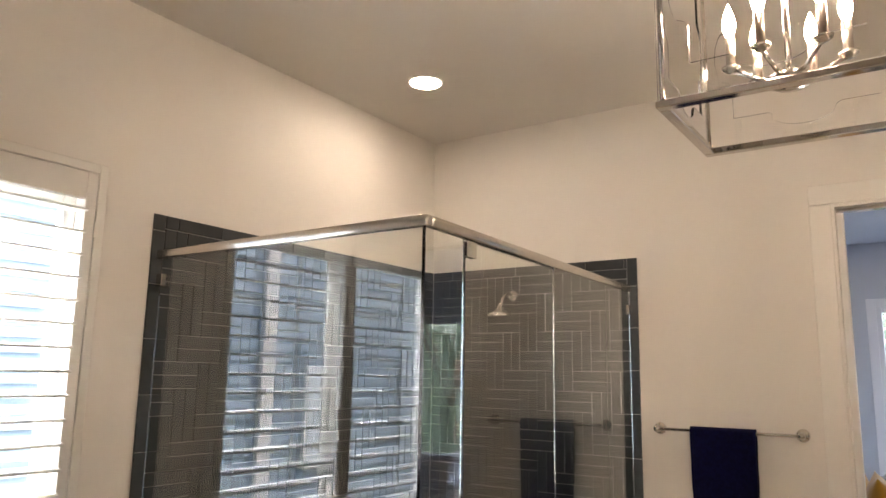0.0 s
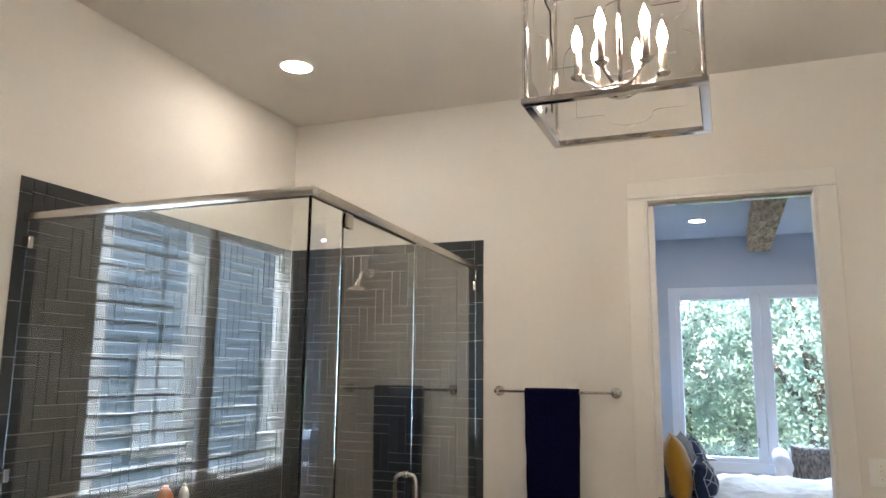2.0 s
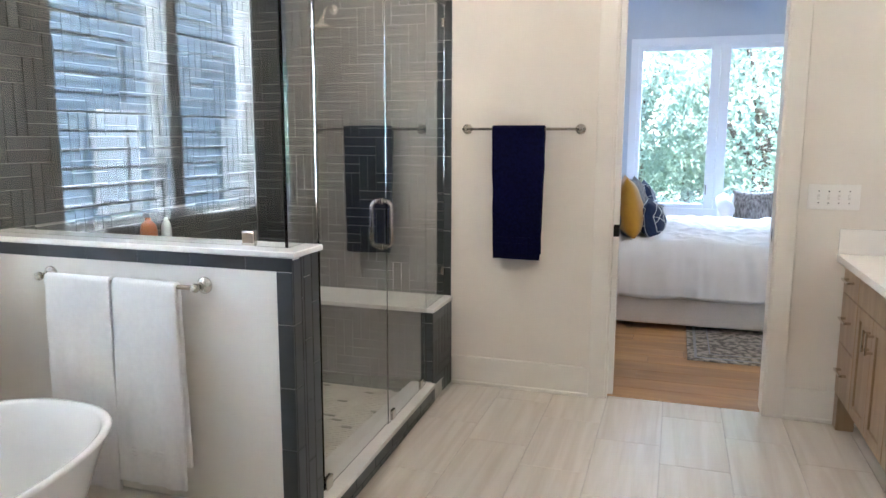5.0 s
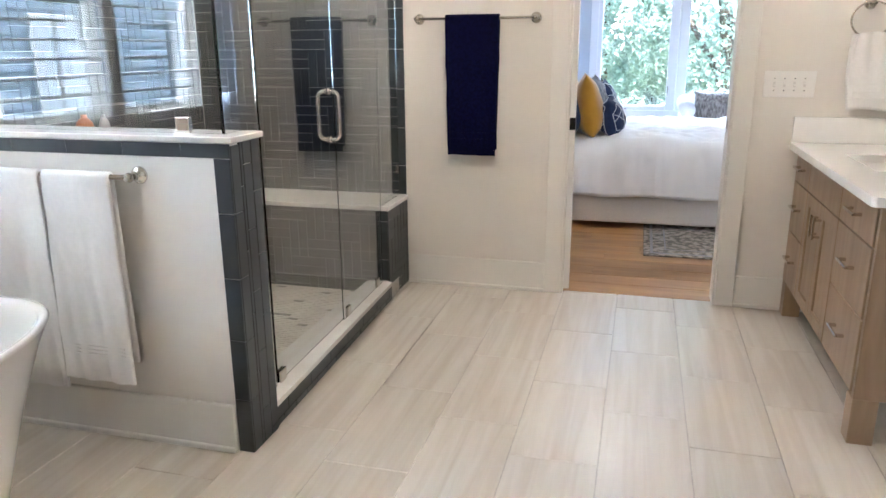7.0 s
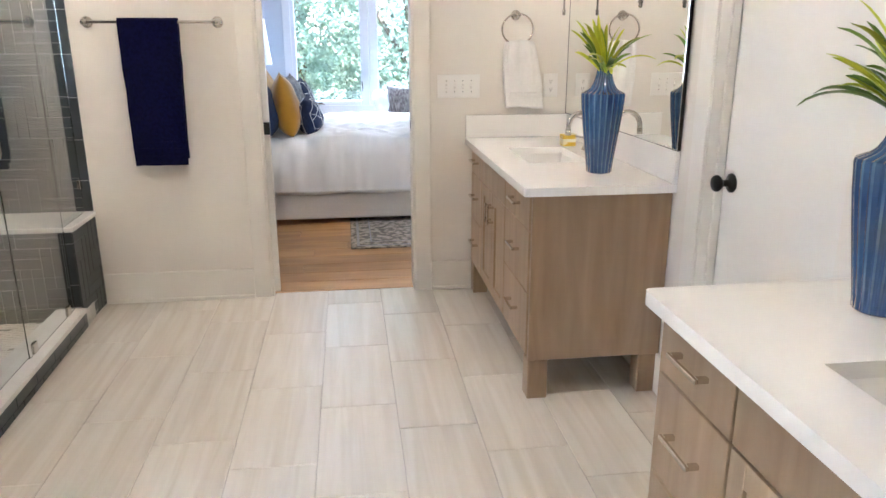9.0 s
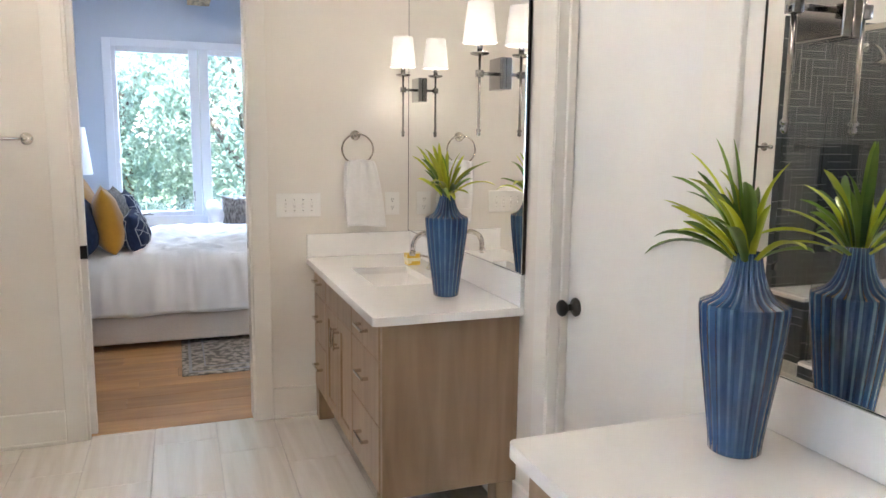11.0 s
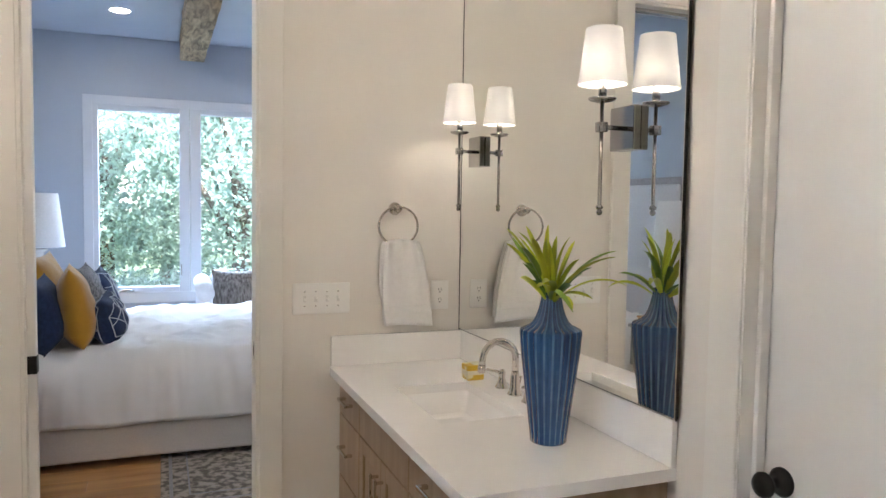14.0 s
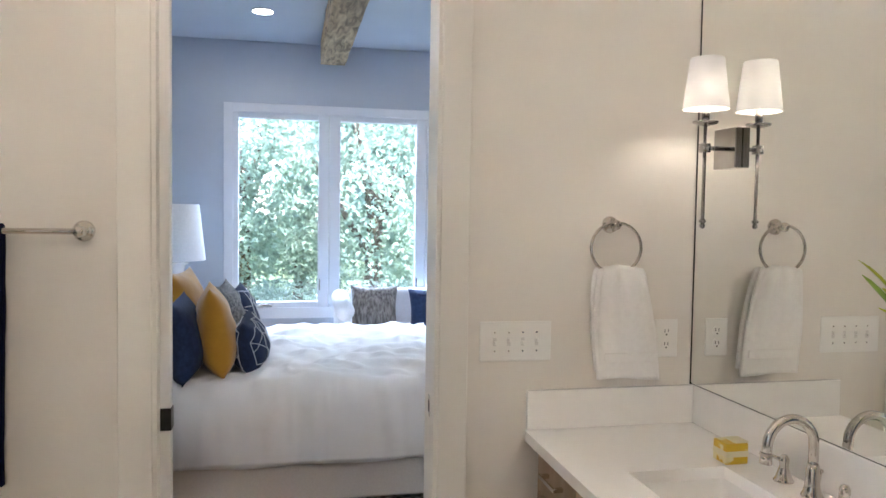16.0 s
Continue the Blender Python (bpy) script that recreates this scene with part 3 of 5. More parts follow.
for z0, z1 in ((zr - 0.065, zr - 0.008), (0.112, 0.165)):
    b = bmesh.new()
    box(b, GX - 0.014, GX - 0.0055, -1.716, -1.66, z0, z1, 0.004, 2)
    box(b, GX + 0.0055, GX + 0.014, -1.716, -1.66, z0, z1, 0.004, 2)
    part("pivot_hinge", askew(b), M_NICKEL, gd, "polished nickel pivot hinge")
for sx in (1, -1):
    b = bmesh.new()
    hz0, hz1, hy, hx = 0.995, 1.205, -1.065, GX + sx * 0.052
    pts = [(GX + sx * 0.006, hy, hz0)]
    for i in range(7):
        a = radians(90 * i / 6)
        pts.append((hx - sx * 0.03 + sx * 0.03 * math.sin(a), hy, hz0 + 0.03 - 0.03 * math.cos(a)))
    for i in range(7):
        a = radians(90 * i / 6)
        pts.append((hx - sx * 0.03 + sx * 0.03 * math.cos(a), hy, hz1 - 0.03 + 0.03 * math.sin(a)))
    pts.append((GX + sx * 0.006, hy, hz1))
    tube(b, pts, 0.0095, 14)
    for z in (hz0, hz1):
        cyl(b, (GX + sx * 0.0055, hy, z), (GX + sx * 0.013, hy, z), 0.015)
    part("pull_handle", askew(b), M_NICKEL, gd, "polished nickel D pull", True)
for y, z, k in ((-0.93, 0.109, 0), (-0.47, 0.109, 0), (-0.05, 2.14, 1), (-0.05, 0.70, 1)):
    b = bmesh.new()
    if k == 0:
        box(b, GX - 0.012, GX + 0.012, y - 0.022, y + 0.022, z, z + 0.05, 0.003, 2)
    else:
        box(b, GX - 0.012, GX + 0.012, y, -0.0125, z - 0.025, z + 0.025, 0.003, 2)
    part("glass_clamp", askew(b), M_NICKEL, enc)
for x, z in ((-1.075, HWZ + 0.023),):
    part("glass_clamp", bx(x - 0.025, x + 0.025, GY - 0.013, GY + 0.013, z, z + 0.052, 0.003, 2), M_NICKEL, enc, "square nickel glass clamp")
for z in (2.145, 1.235):
    part("glass_clamp", bx(XL + 0.012, XL + 0.05, GY - 0.013, GY + 0.013, z - 0.026, z + 0.026, 0.003, 2), M_NICKEL, enc)

sh = thing("rain_shower", (-1.70, -0.012, 2.25), "polished nickel shower head on a curved wall arm", "shower head")
b = bmesh.new()
lathe(b, [(0.034, 0), (0.034, 0.006), (0.02, 0.014), (0.014, 0.018)], 24, (-1.70, -0.012, 2.25), "Y")
part("flange", b, M_NICKEL, sh, "", True)
b = bmesh.new()
tube(b, [(-1.70, -0.015, 2.25), (-1.70, -0.05, 2.256), (-1.70, -0.09, 2.25), (-1.70, -0.125, 2.225), (-1.70, -0.145, 2.19)], 0.0105, 12)
sphere(b, (-1.70, -0.15, 2.182), 0.018)
part("arm", b, M_NICKEL, sh, "", True)
b = bmesh.new()
lathe(b, [(0.070, 0), (0.074, 0.006), (0.070, 0.016), (0.045, 0.03), (0.02, 0.045), (0.016, 0.065)], 32, (-1.70, -0.165, 2.115))
part("rose", b, M_NICKEL, sh, "", True)

# ---- window over the tub with plantation shutters ----
win = tagged(new("window_9"), "white framed window over the tub with plantation shutters", kind="structure")
b = bmesh.new()
for y0, y1, z0, z1 in ((WY0, WY0 + 0.05, WZ0, WZ1), (WY1 - 0.05, WY1, WZ0, WZ1), (WY0 + 0.05, WY1 - 0.05, WZ0, WZ0 + 0.06), (WY0 + 0.05, WY1 - 0.05, WZ1 - 0.06, WZ1), (-3.115, -3.035, WZ0 + 0.06, WZ1 - 0.06)):
    box(b, XL - 0.13, XL - 0.08, y0 + 0.001, y1 - 0.001, z0 + 0.001, z1 - 0.001, 0.004, 1)
part("window_frame", b, M_TRIM, win)
p = part("pane", bx(XL - 0.108, XL - 0.102, WY0 + 0.045, WY1 - 0.045, WZ0 + 0.055, WZ1 - 0.055), M_PANE, win)
p.visible_shadow = False
sf = thing("shutter_frame", (XL + 0.02, WY1, WZ0), "white painted shutter surround fixed over the tub window", "shutter")
FZ0, FZ1, FY0, FY1 = 0.90, 2.555, -3.90, -2.228
for a in ((FY0, FY0 + 0.035, FZ0, FZ1), (FY1 - 0.035, FY1, FZ0, FZ1), (FY0 + 0.035, FY1 - 0.035, FZ0, FZ0 + 0.035), (FY0 + 0.035, FY1 - 0.035, FZ1 - 0.035, FZ1)):
    part("surround_board", bx(XL + 0.0005, XL + 0.034, *a, 0.003, 1), M_TRIM, sf)
for k, (y0, y1) in enumerate(((-3.075, FY1 - 0.037), (FY0 + 0.037, -3.079))):
    sp = part("shutter_panel", bmesh.new(), M_TRIM, sf)
    b = bmesh.new()
    z0, z1 = FZ0 + 0.037, FZ1 - 0.037
    box(b, XL + 0.003, XL + 0.03, y0, y0 + 0.042, z0, z1, 0.003, 1)
    box(b, XL + 0.003, XL + 0.03, y1 - 0.042, y1, z0, z1, 0.003, 1)
    box(b, XL + 0.003, XL + 0.03, y0 + 0.042, y1 - 0.042, z0, z0 + 0.115, 0.003, 1)
    box(b, XL + 0.003, XL + 0.03, y0 + 0.042, y1 - 0.042, z1 - 0.105, z1, 0.003, 1)
    b.to_mesh(sp.data)
    b.free()
    zz0, zz1 = z0 + 0.115, z1 - 0.105
    n = 16
    for i in range(n):
        zc = zz0 + (i + 0.5) * (zz1 - zz0) / n
        b = bmesh.new()
        lathe(b, [(1, y0 + 0.044), (1, y1 - 0.044)], 12, (0, 0, 0), "Z", close=True)
        for v in b.verts:
            u = math.copysign(abs(v.co.x) ** 0.5, v.co.x) * 0.044
            w, t = math.copysign(abs(v.co.y) ** 0.45, v.co.y) * 0.0055, v.co.z
            a = radians(4)
            v.co = Vector((XL + 0.0165 + u * math.cos(a) - w * math.sin(a), t, zc - u * math.sin(a) + w * math.cos(a)))
        bmesh.ops.recalc_face_normals(b, faces=b.faces[:])
        part("louver", b, M_TRIM, sp)
    b = bmesh.new()
    box(b, XL + 0.061, XL + 0.069, (y0 + y1) / 2 - 0.005, (y0 + y1) / 2 + 0.005, zz0 + 0.05, zz1 - 0.05, 0.002, 1)
    part("tilt_rod", b, M_TRIM, sp)
    for z in (1.2, 2.27):
        part("hinge", bx(XL + 0.03, XL + 0.037, y1 - 0.004 if k == 0 else y0 - 0.012, y1 + 0.012 if k == 0 else y0 + 0.004, z, z + 0.06, 0.002, 1), M_TRIM, sf)

# ---- bath things ----
def towel_bar(name, x0, x1, y, z, label, group):
    """Bar along x on a wall whose face is at y, standing off towards -y."""
    t = thing(name, ((x0 + x1) / 2, y, z), label, "towel bar", group)
    for x in (x0, x1):
        b = bmesh.new()
        lathe(b, [(0.030, 0), (0.030, 0.005), (0.026, 0.010), (0.019, 0.014), (0.011, 0.018), (0.010, 0.04), (0.014, 0.046), (0.017, 0.056), (0.014, 0.066), (0.004, 0.07)], 24, (x, y - 0.0005, z), "Y")
        part("post", b, M_NICKEL, t, "", True)
    b = bmesh.new()
    cyl(b, (x0, y - 0.056, z), (x1, y - 0.056, z), 0.0085, n=16)
    part("bar", b, M_NICKEL, t, "", True)
    return t


towel_bar("towel_bar", -0.85, -0.195, 0.0, 1.54, "polished nickel towel bar on the painted wall", "towel bars")
towel_bar("towel_bar", -1.89, -1.215, HWY0, 0.985, "polished nickel towel bar on the half wall", "towel bars")


def towel(name, x0, x1, ybar, zbar, zf, zbk, material, label, thick=0.012, waves=0.004, flare=0.0, seed=0, wall=True, bands=()):
    """A towel folded over a bar: front down to zf, back down to zbk."""
    t = thing(name, ((x0 + x1) / 2, ybar, zf), label, "towel", "towels")
    prof = []
    r = 0.011
    n = 30
    for i in range(14):
        prof.append((r, zbk + (zbar - zbk) * i / 14))
    for i in range(9):
        a = math.pi * i / 8
        prof.append((r * math.cos(a), zbar + r * math.sin(a)))
    for i in range(1, n + 1):
        prof.append((-r, zbar + (zf - zbar) * i / n))
    b = bmesh.new()
    cols = 29
    grid = []
    for j in range(cols):
        u = j / (cols - 1)
        row = []
        for dy, z in prof:
            fall = max(0, (zbar - z) / max(0.1, zbar - zf))
            side = -1 if dy < 0 else 1
            wv = waves * fall * (math.sin(u * 9 + seed) + 0.6 * math.sin(u * 21 + seed * 2 + z * 6)) + 0.5 * waves * noise.noise(Vector((u * 4, z * 5, seed)))
            x = x0 + (x1 - x0) * (0.5 + (u - 0.5) * (1 + flare * fall)) + 0.004 * noise.noise(Vector((u * 2, z * 8, seed + 5)))
            zz = z + (0.005 * noise.noise(Vector((u * 3, seed, side))) * fall if fall > 0.9 else 0)
            row.append(b.verts.new((x, ybar + dy + side * abs(wv) * (0.4 if side > 0 else 1.0) - (0.006 * fall if side < 0 else -0.004 * fall), zz)))
        grid.append(row)
    for a, c in zip(grid, grid[1:]):
        for i in range(len(prof) - 1):
            b.faces.new((a[i], c[i], c[i + 1], a[i + 1]))
    ob = part("cloth", b, material, t, "", True)
    s = ob.modifiers.new("thickness", "SOLIDIFY")
    s.thickness, s.offset = thick, 0.0
    bv = ob.modifiers.new("round", "BEVEL")
    bv.width, bv.segments, bv.limit_method = thick * 0.4, 2, "ANGLE"
    for z0, z1 in bands:
        b = bmesh.new()
        ya = ybar - r - 0.006 * ((zbar - z0) / (zbar - zf)) - thick / 2 - 0.002 - waves * 0.4
        inset = 0.012 + max(0.0, -flare) * 0.5 * (x1 - x0)
        box(b, x0 + inset, x1 - inset, ya - 0.0015, ya + 0.003, z0, z1, 0.001, 1)
        part("woven_band", b, material, t)
    return t


towel("navy_towel", -0.685, -0.385, -0.056, 1.54, 0.80, 0.83, M_NAVY, "folded dark navy cotton towel on the wall bar", 0.02, 0.003, -0.1, 3, bands=((0.89, 0.894), (0.925, 0.929)))
towel("bath_towel", -1.55, -1.285, HWY0 - 0.056, 0.985, 0.25, 0.32, M_TOWEL, "white bath towel hanging over the half wall bar", 0.013, 0.007, 0.10, 1, bands=((0.352, 0.357), (0.366, 0.371), (0.380, 0.385)))
towel("bath_towel", -1.85, -1.565, HWY0 - 0.056, 0.985, 0.21, 0.30, M_TOWEL, "white bath towel hanging over the half wall bar", 0.013, 0.007, 0.04, 7)

ring = thing("towel_ring", (1.41, 0, 1.578), "polished nickel towel ring on the wall", "towel ring")
b = bmesh.new()
lathe(b, [(0.028, 0), (0.028, 0.005), (0.024, 0.01), (0.016, 0.014), (0.011, 0.02), (0.011, 0.04), (0.016, 0.047), (0.016, 0.056), (0.004, 0.06)], 24, (1.41, -0.0005, 1.578), "Y")
part("rosette", b, M_NICKEL, ring, "", True)
b = bmesh.new()
tube(b, [(1.412 + 0.087 * math.sin(a), -0.05, 1.503 + 0.082 * math.cos(a)) for a in [2 * math.pi * i / 40 for i in range(40)]], 0.0052, 10, True)
part("ring", b, M_NICKEL, ring, "", True)
ht = thing("hand_towel", (1.45, -0.05, 1.075), "white cotton hand towel pulled through the ring", "towel", "towels")
for side, zend, dy in ((-1, 1.078, -0.017), (1, 1.10, 0.012)):
    b = bmesh.new()
    grid = []
    for j in range(25):
        u = j / 24
        row = []
        for i in range(26):
            v = i / 25
            half = 0.072 + 0.036 * min(1, v * 1.7) ** 0.6
            x = 1.425 + 0.035 * v + (u - 0.5) * 2 * half
            fold = (1 - v) ** 1.3
            y = -0.05 + dy + 0.010 * fold * math.sin(u * 16) + 0.004 * math.sin(u * 7 + v * 3 + side)
            z = 1.435 + 0.012 * math.sin(u * math.pi) * (1 - v) - (1.435 - zend) * v + 0.006 * math.sin(u * 5) * v
            row.append(b.verts.new((x, y, z)))
        grid.append(row)
    for a, c in zip(grid, grid[1:]):
        for i in range(25):
            b.faces.new((a[i], c[i], c[i + 1], a[i + 1]))
    ob = part("cloth", b, M_TOWEL, ht, "", True)
    s = ob.modifiers.new("thickness", "SOLIDIFY")
    s.thickness, s.offset = 0.014, 0.0
b = bmesh.new()
box(b, 1.367, 1.548, -0.081, -0.076, 1.135, 1.165, 0.0015, 1)
part("woven_band", b, M_TOWEL, ht)

# vanities
def vanity(yf, mirror_y1, suffix_sink=True):
    """A vanity whose far end stands at y = yf, with the counter, the basin and tap as things of their own."""
    v = thing("vanity_cabinet", (1.43, yf - 0.73, 0), "light oak vanity cabinet on square legs with nickel pulls", "vanity", "vanities")
    xf, xb, y0, y1 = 1.165, XR - 0.004, yf - 1.445, yf - 0.03
    b = bmesh.new()
    box(b, xf + 0.02, xb - 0.02, y0 + 0.03, y1 - 0.02, 0.185, 0.70)
    box(b, xf + 0.02, xf + 0.06, y0 + 0.03, y1 - 0.02, 0.70, 0.868)
    # Carcass coloured near black to paint the shade in the gaps between fronts.
    part("body", b, M_GAPSHADE, v)
    part("side_panel", bx(xf + 0.004, xb, y0, y0 + 0.028, 0.175, 0.872, 0.002, 1), M_WOOD, v)
    part("side_panel", bx(xf + 0.004, xb, y1 - 0.018, y1, 0.175, 0.872, 0.002, 1), M_WOOD, v)
    part("bottom_panel", bx(xf + 0.02, xb, y0 + 0.03, y1 - 0.02, 0.176, 0.184), M_WOOD, v)
    for x in (xf + 0.004, xb - 0.088):
        for y in (y0, y1 - 0.085):
            part("leg", bx(x, x + 0.085, y + 0.001, y + 0.084, 0.0, 0.174, 0.003, 1), M_WOOD, v)
    cols = (y1 - 0.006, y1 - 0.335, y1 - 0.925, y0 + 0.032)
    gap = 0.0042

    def pull(parent, y, z, long, vertical=False):
        b = bmesh.new()
        h = long / 2
        if vertical:
            for s in (-1, 1):
                box(b, xf - 0.026, xf - 0.0005, y - 0.005, y + 0.005, z + s * h * 0.75 - 0.005, z + s * h * 0.75 + 0.005, 0.001, 1)
            box(b, xf - 0.034, xf - 0.025, y - 0.0055, y + 0.0055, z - h, z + h, 0.002, 1)
        else:
            for s in (-1, 1):
                box(b, xf - 0.026, xf - 0.0005, y + s * h * 0.86 - 0.007, y + s * h * 0.86 + 0.007, z - 0.006, z + 0.006, 0.001, 1)
            box(b, xf - 0.034, xf - 0.025, y - h, y + h, z - 0.006, z + 0.006, 0.002, 1)
        part("handle", b, M_NICKEL, parent, "polished nickel bar pull", False)

    for c in (0, 2):
        for z0, z1 in ((0.722, 0.866), (0.462, 0.716), (0.188, 0.456)):
            d = part("drawer_front", bx(xf, xf + 0.019, cols[c + 1] + gap, cols[c] - gap, z0, z1, 0.002, 1), M_WOOD, v)
            pull(d, (cols[c] + cols[c + 1]) / 2, z0 + (z1 - z0) * 0.55, 0.135)
    part("false_front", bx(xf, xf + 0.019, cols[2] + gap, cols[1] - gap, 0.722, 0.866, 0.002, 1), M_WOOD, v)
    ym = (cols[1] + cols[2]) / 2
    for ya, yb in ((ym + 0.002, cols[1] - gap), (cols[2] + gap, ym - 0.002)):
        b = bmesh.new()
        for a in ((ya, ya + 0.055, 0.188, 0.716), (yb - 0.055, yb, 0.188, 0.716), (ya + 0.055, yb - 0.055, 0.188, 0.245), (ya + 0.055, yb - 0.055, 0.66, 0.716)):
            box(b, xf, xf + 0.019, a[0], a[1], a[2], a[3], 0.0015, 1)
        d = part("cabinet_door", b, M_WOOD, v)
        part("door_panel", bx(xf + 0.009, xf + 0.016, ya + 0.05, yb - 0.05, 0.24, 0.665), M_WOOD, d)
        pull(d, ya + 0.028 if ya > ym else yb - 0.028, 0.615, 0.10, True)

    zt0, zt1, ct0, ct1 = 0.874, 0.908, 1.127, XR - 0.002
    sx0, sx1, sy0, sy1 = 1.285, 1.578, yf - 0.912, yf - 0.428
    ct = thing("countertop", (1.43, yf - 0.75, zt0), "white quartz countertop with upstand over the vanity", "countertop", "countertops")
    cy0, cy1 = yf - 1.474, yf - 0.001
    b = bmesh.new()
    bmesh.ops.create_cube(b, size=1)
    for w in b.verts:
        w.co = Vector(((ct0 if w.co.x < 0 else ct1), (cy0 if w.co.y < 0 else cy1), (zt0 if w.co.z < 0 else zt1)))
    es = [e for e in b.edges if abs(e.verts[0].co.z - e.verts[1].co.z) > 0.01 and e.verts[0].co.x < 1.2]
    bmesh.ops.bevel(b, geom=es, offset=0.02, segments=4, affect="EDGES", profile=0.5)
    bmesh.ops.bisect_plane(b, geom=b.verts[:] + b.edges[:] + b.faces[:], plane_co=(sx0, 0, 0), plane_no=(1, 0, 0))
    bmesh.ops.bisect_plane(b, geom=b.verts[:] + b.edges[:] + b.faces[:], plane_co=(sx1, 0, 0), plane_no=(1, 0, 0))
    bmesh.ops.bisect_plane(b, geom=b.verts[:] + b.edges[:] + b.faces[:], plane_co=(0, sy0, 0), plane_no=(0, 1, 0))
    bmesh.ops.bisect_plane(b, geom=b.verts[:] + b.edges[:] + b.faces[:], plane_co=(0, sy1, 0), plane_no=(0, 1, 0))
    hole = [f for f in b.faces if abs(f.normal.z) > 0.9 and sx0 < f.calc_center_median().x < sx1 and sy0 < f.calc_center_median().y < sy1]
    rims = [[e for e in f.edges] for f in hole]
    bmesh.ops.delete(b, geom=hole, context="FACES_ONLY")
    bmesh.ops.bridge_loops(b, edges=[e for r in rims for e in r])
    part("slab", b, M_QUARTZ, ct)
    part("backsplash", bx(XR - 0.020, XR - 0.0015, cy0 + 0.001, cy1 - 0.0205, zt1 + 0.0005, 1.037, 0.002, 1), M_QUARTZ, ct)
    if yf > -1:
        part("side_splash", bx(ct0 + 0.006, XR - 0.002, cy1 - 0.02, cy1 - 0.0005, zt1 + 0.0005, 1.037, 0.002, 1), M_QUARTZ, ct)
    sk = thing("sink", (1.43, yf - 0.67, 0.73), "white undermount rectangular basin", "sink", "sinks")
    b = bmesh.new()
    box(b, sx0 - 0.006, sx1 + 0.006, sy0 - 0.006, sy1 + 0.006, 0.785, 0.95)
    for w in b.verts:
        if w.co.z < 0.8:
            w.co.x += 0.03 if w.co.x < 1.43 else -0.03
            w.co.y += 0.04 if w.co.y < yf - 0.67 else -0.04
    bmesh.ops.bevel(b, geom=[e for e in b.edges if min(w.co.z for w in e.verts) < 0.8], offset=0.022, segments=4, affect="EDGES", profile=0.5)
    bmesh.ops.delete(b, geom=[f for f in b.faces if f.calc_center_median().z > 0.94], context="FACES_ONLY")
    for w in b.verts:
        if w.co.z > 0.9:
            w.co.z = 0.873
    part("basin", b, M_PORC, sk)
    b = bmesh.new()
    lathe(b, [(0.022, 0), (0.024, 0.003), (0.016, 0.004), (0.008, 0.002)], 24, (1.44, yf - 0.67, 0.7865))
    part("drain", b, M_NICKEL, sk, "", True)
    b = bmesh.new()
    lathe(b, [(0.011, 0), (0.011, 0.006)], 20, (sx0 + 0.001, yf - 0.67, 0.84), "X")
    part("overflow", b, M_BLACK, sk)
    fc = thing("faucet", (1.668, yf - 0.667, zt1), "polished nickel gooseneck faucet with two lever handles", "faucet", "faucets")
    fx, fy = 1.668, yf - 0.667
    b = bmesh.new()
    lathe(b, [(0.027, 0.0005), (0.027, 0.005), (0.022, 0.012), (0.018, 0.03), (0.0165, 0.07), (0.0135, 0.085)], 28, (fx, fy, zt1))
    pts = [(fx, fy, zt1 + 0.08), (fx, fy, zt1 + 0.13)]
    for i in range(1, 15):
        a = radians(i * 175 / 14)
        pts.append((fx - 0.066 + 0.066 * math.cos(a), fy, zt1 + 0.135 + 0.066 * math.sin(a)))
    pts.append((fx - 0.134, fy, zt1 + 0.105))
    tube(b, pts, 0.0125, 18)
    part("spout", b, M_NICKEL, fc, "", True)
    b = bmesh.new()
    cyl(b, (fx - 0.1335, fy, zt1 + 0.118), (fx - 0.135, fy, zt1 + 0.092), 0.0145, n=20)
    part("aerator", b, M_NICKEL, fc, "", True)
    b = bmesh.new()
    cyl(b, (fx + 0.018, fy, zt1 + 0.03), (fx + 0.024, fy, zt1 + 0.06), 0.003, n=8)
    sphere(b, (fx + 0.0245, fy, zt1 + 0.064), 0.006)
    part("lift_rod", b, M_NICKEL, fc, "", True)
    for s in (-1, 1):
        hy = fy + s * 0.108
        b = bmesh.new()
        lathe(b, [(0.026, 0.0005), (0.026, 0.004), (0.021, 0.01), (0.014, 0.032), (0.0115, 0.045), (0.013, 0.05), (0.013, 0.062), (0.009, 0.068), (0.007, 0.071)], 24, (fx, hy, zt1))
        part("handle_base", b, M_NICKEL, fc, "", True)
        b = bmesh.new()
        tube(b, [(fx + 0.006, hy - s * 0.004, zt1 + 0.056), (fx - 0.02, hy + s * 0.016, zt1 + 0.062), (fx - 0.046, hy + s * 0.04, zt1 + 0.066)], 0.0058, 10)
        part("lever", b, M_NICKEL, fc, "", True)
    mr = thing("mirror", (XR - 0.015, (mirror_y1[0] + mirror_y1[1]) / 2, 1.04), "large frameless wall mirror with a thin dark edge", "mirror", "mirrors")
    part("glass", bx(XR - 0.0225, XR - 0.0165, mirror_y1[0] + 0.004, mirror_y1[1] - 0.008, 1.042, 2.79, 0.0025, 1), M_MIRROR, mr)
    part("edge_strip", bx(XR - 0.0215, XR - 0.0164, mirror_y1[0], mirror_y1[0] + 0.0035, 1.0385, 2.793), M_BLACK, mr, "thin dark edge")
    part("edge_strip", bx(XR - 0.0235, XR - 0.0164, mirror_y1[1] - 0.0075, mirror_y1[1] - 0.003, 1.0385, 2.793), M_BLACK, mr, "thin dark edge")
    part("backing", bx(XR - 0.0163, XR - 0.0005, mirror_y1[0] + 0.016, mirror_y1[1], 1.0385, 2.793), M_BLACK, mr)


vanity(0.0, (-1.488, -0.001))
vanity(-2.622, (-4.12, -2.655))


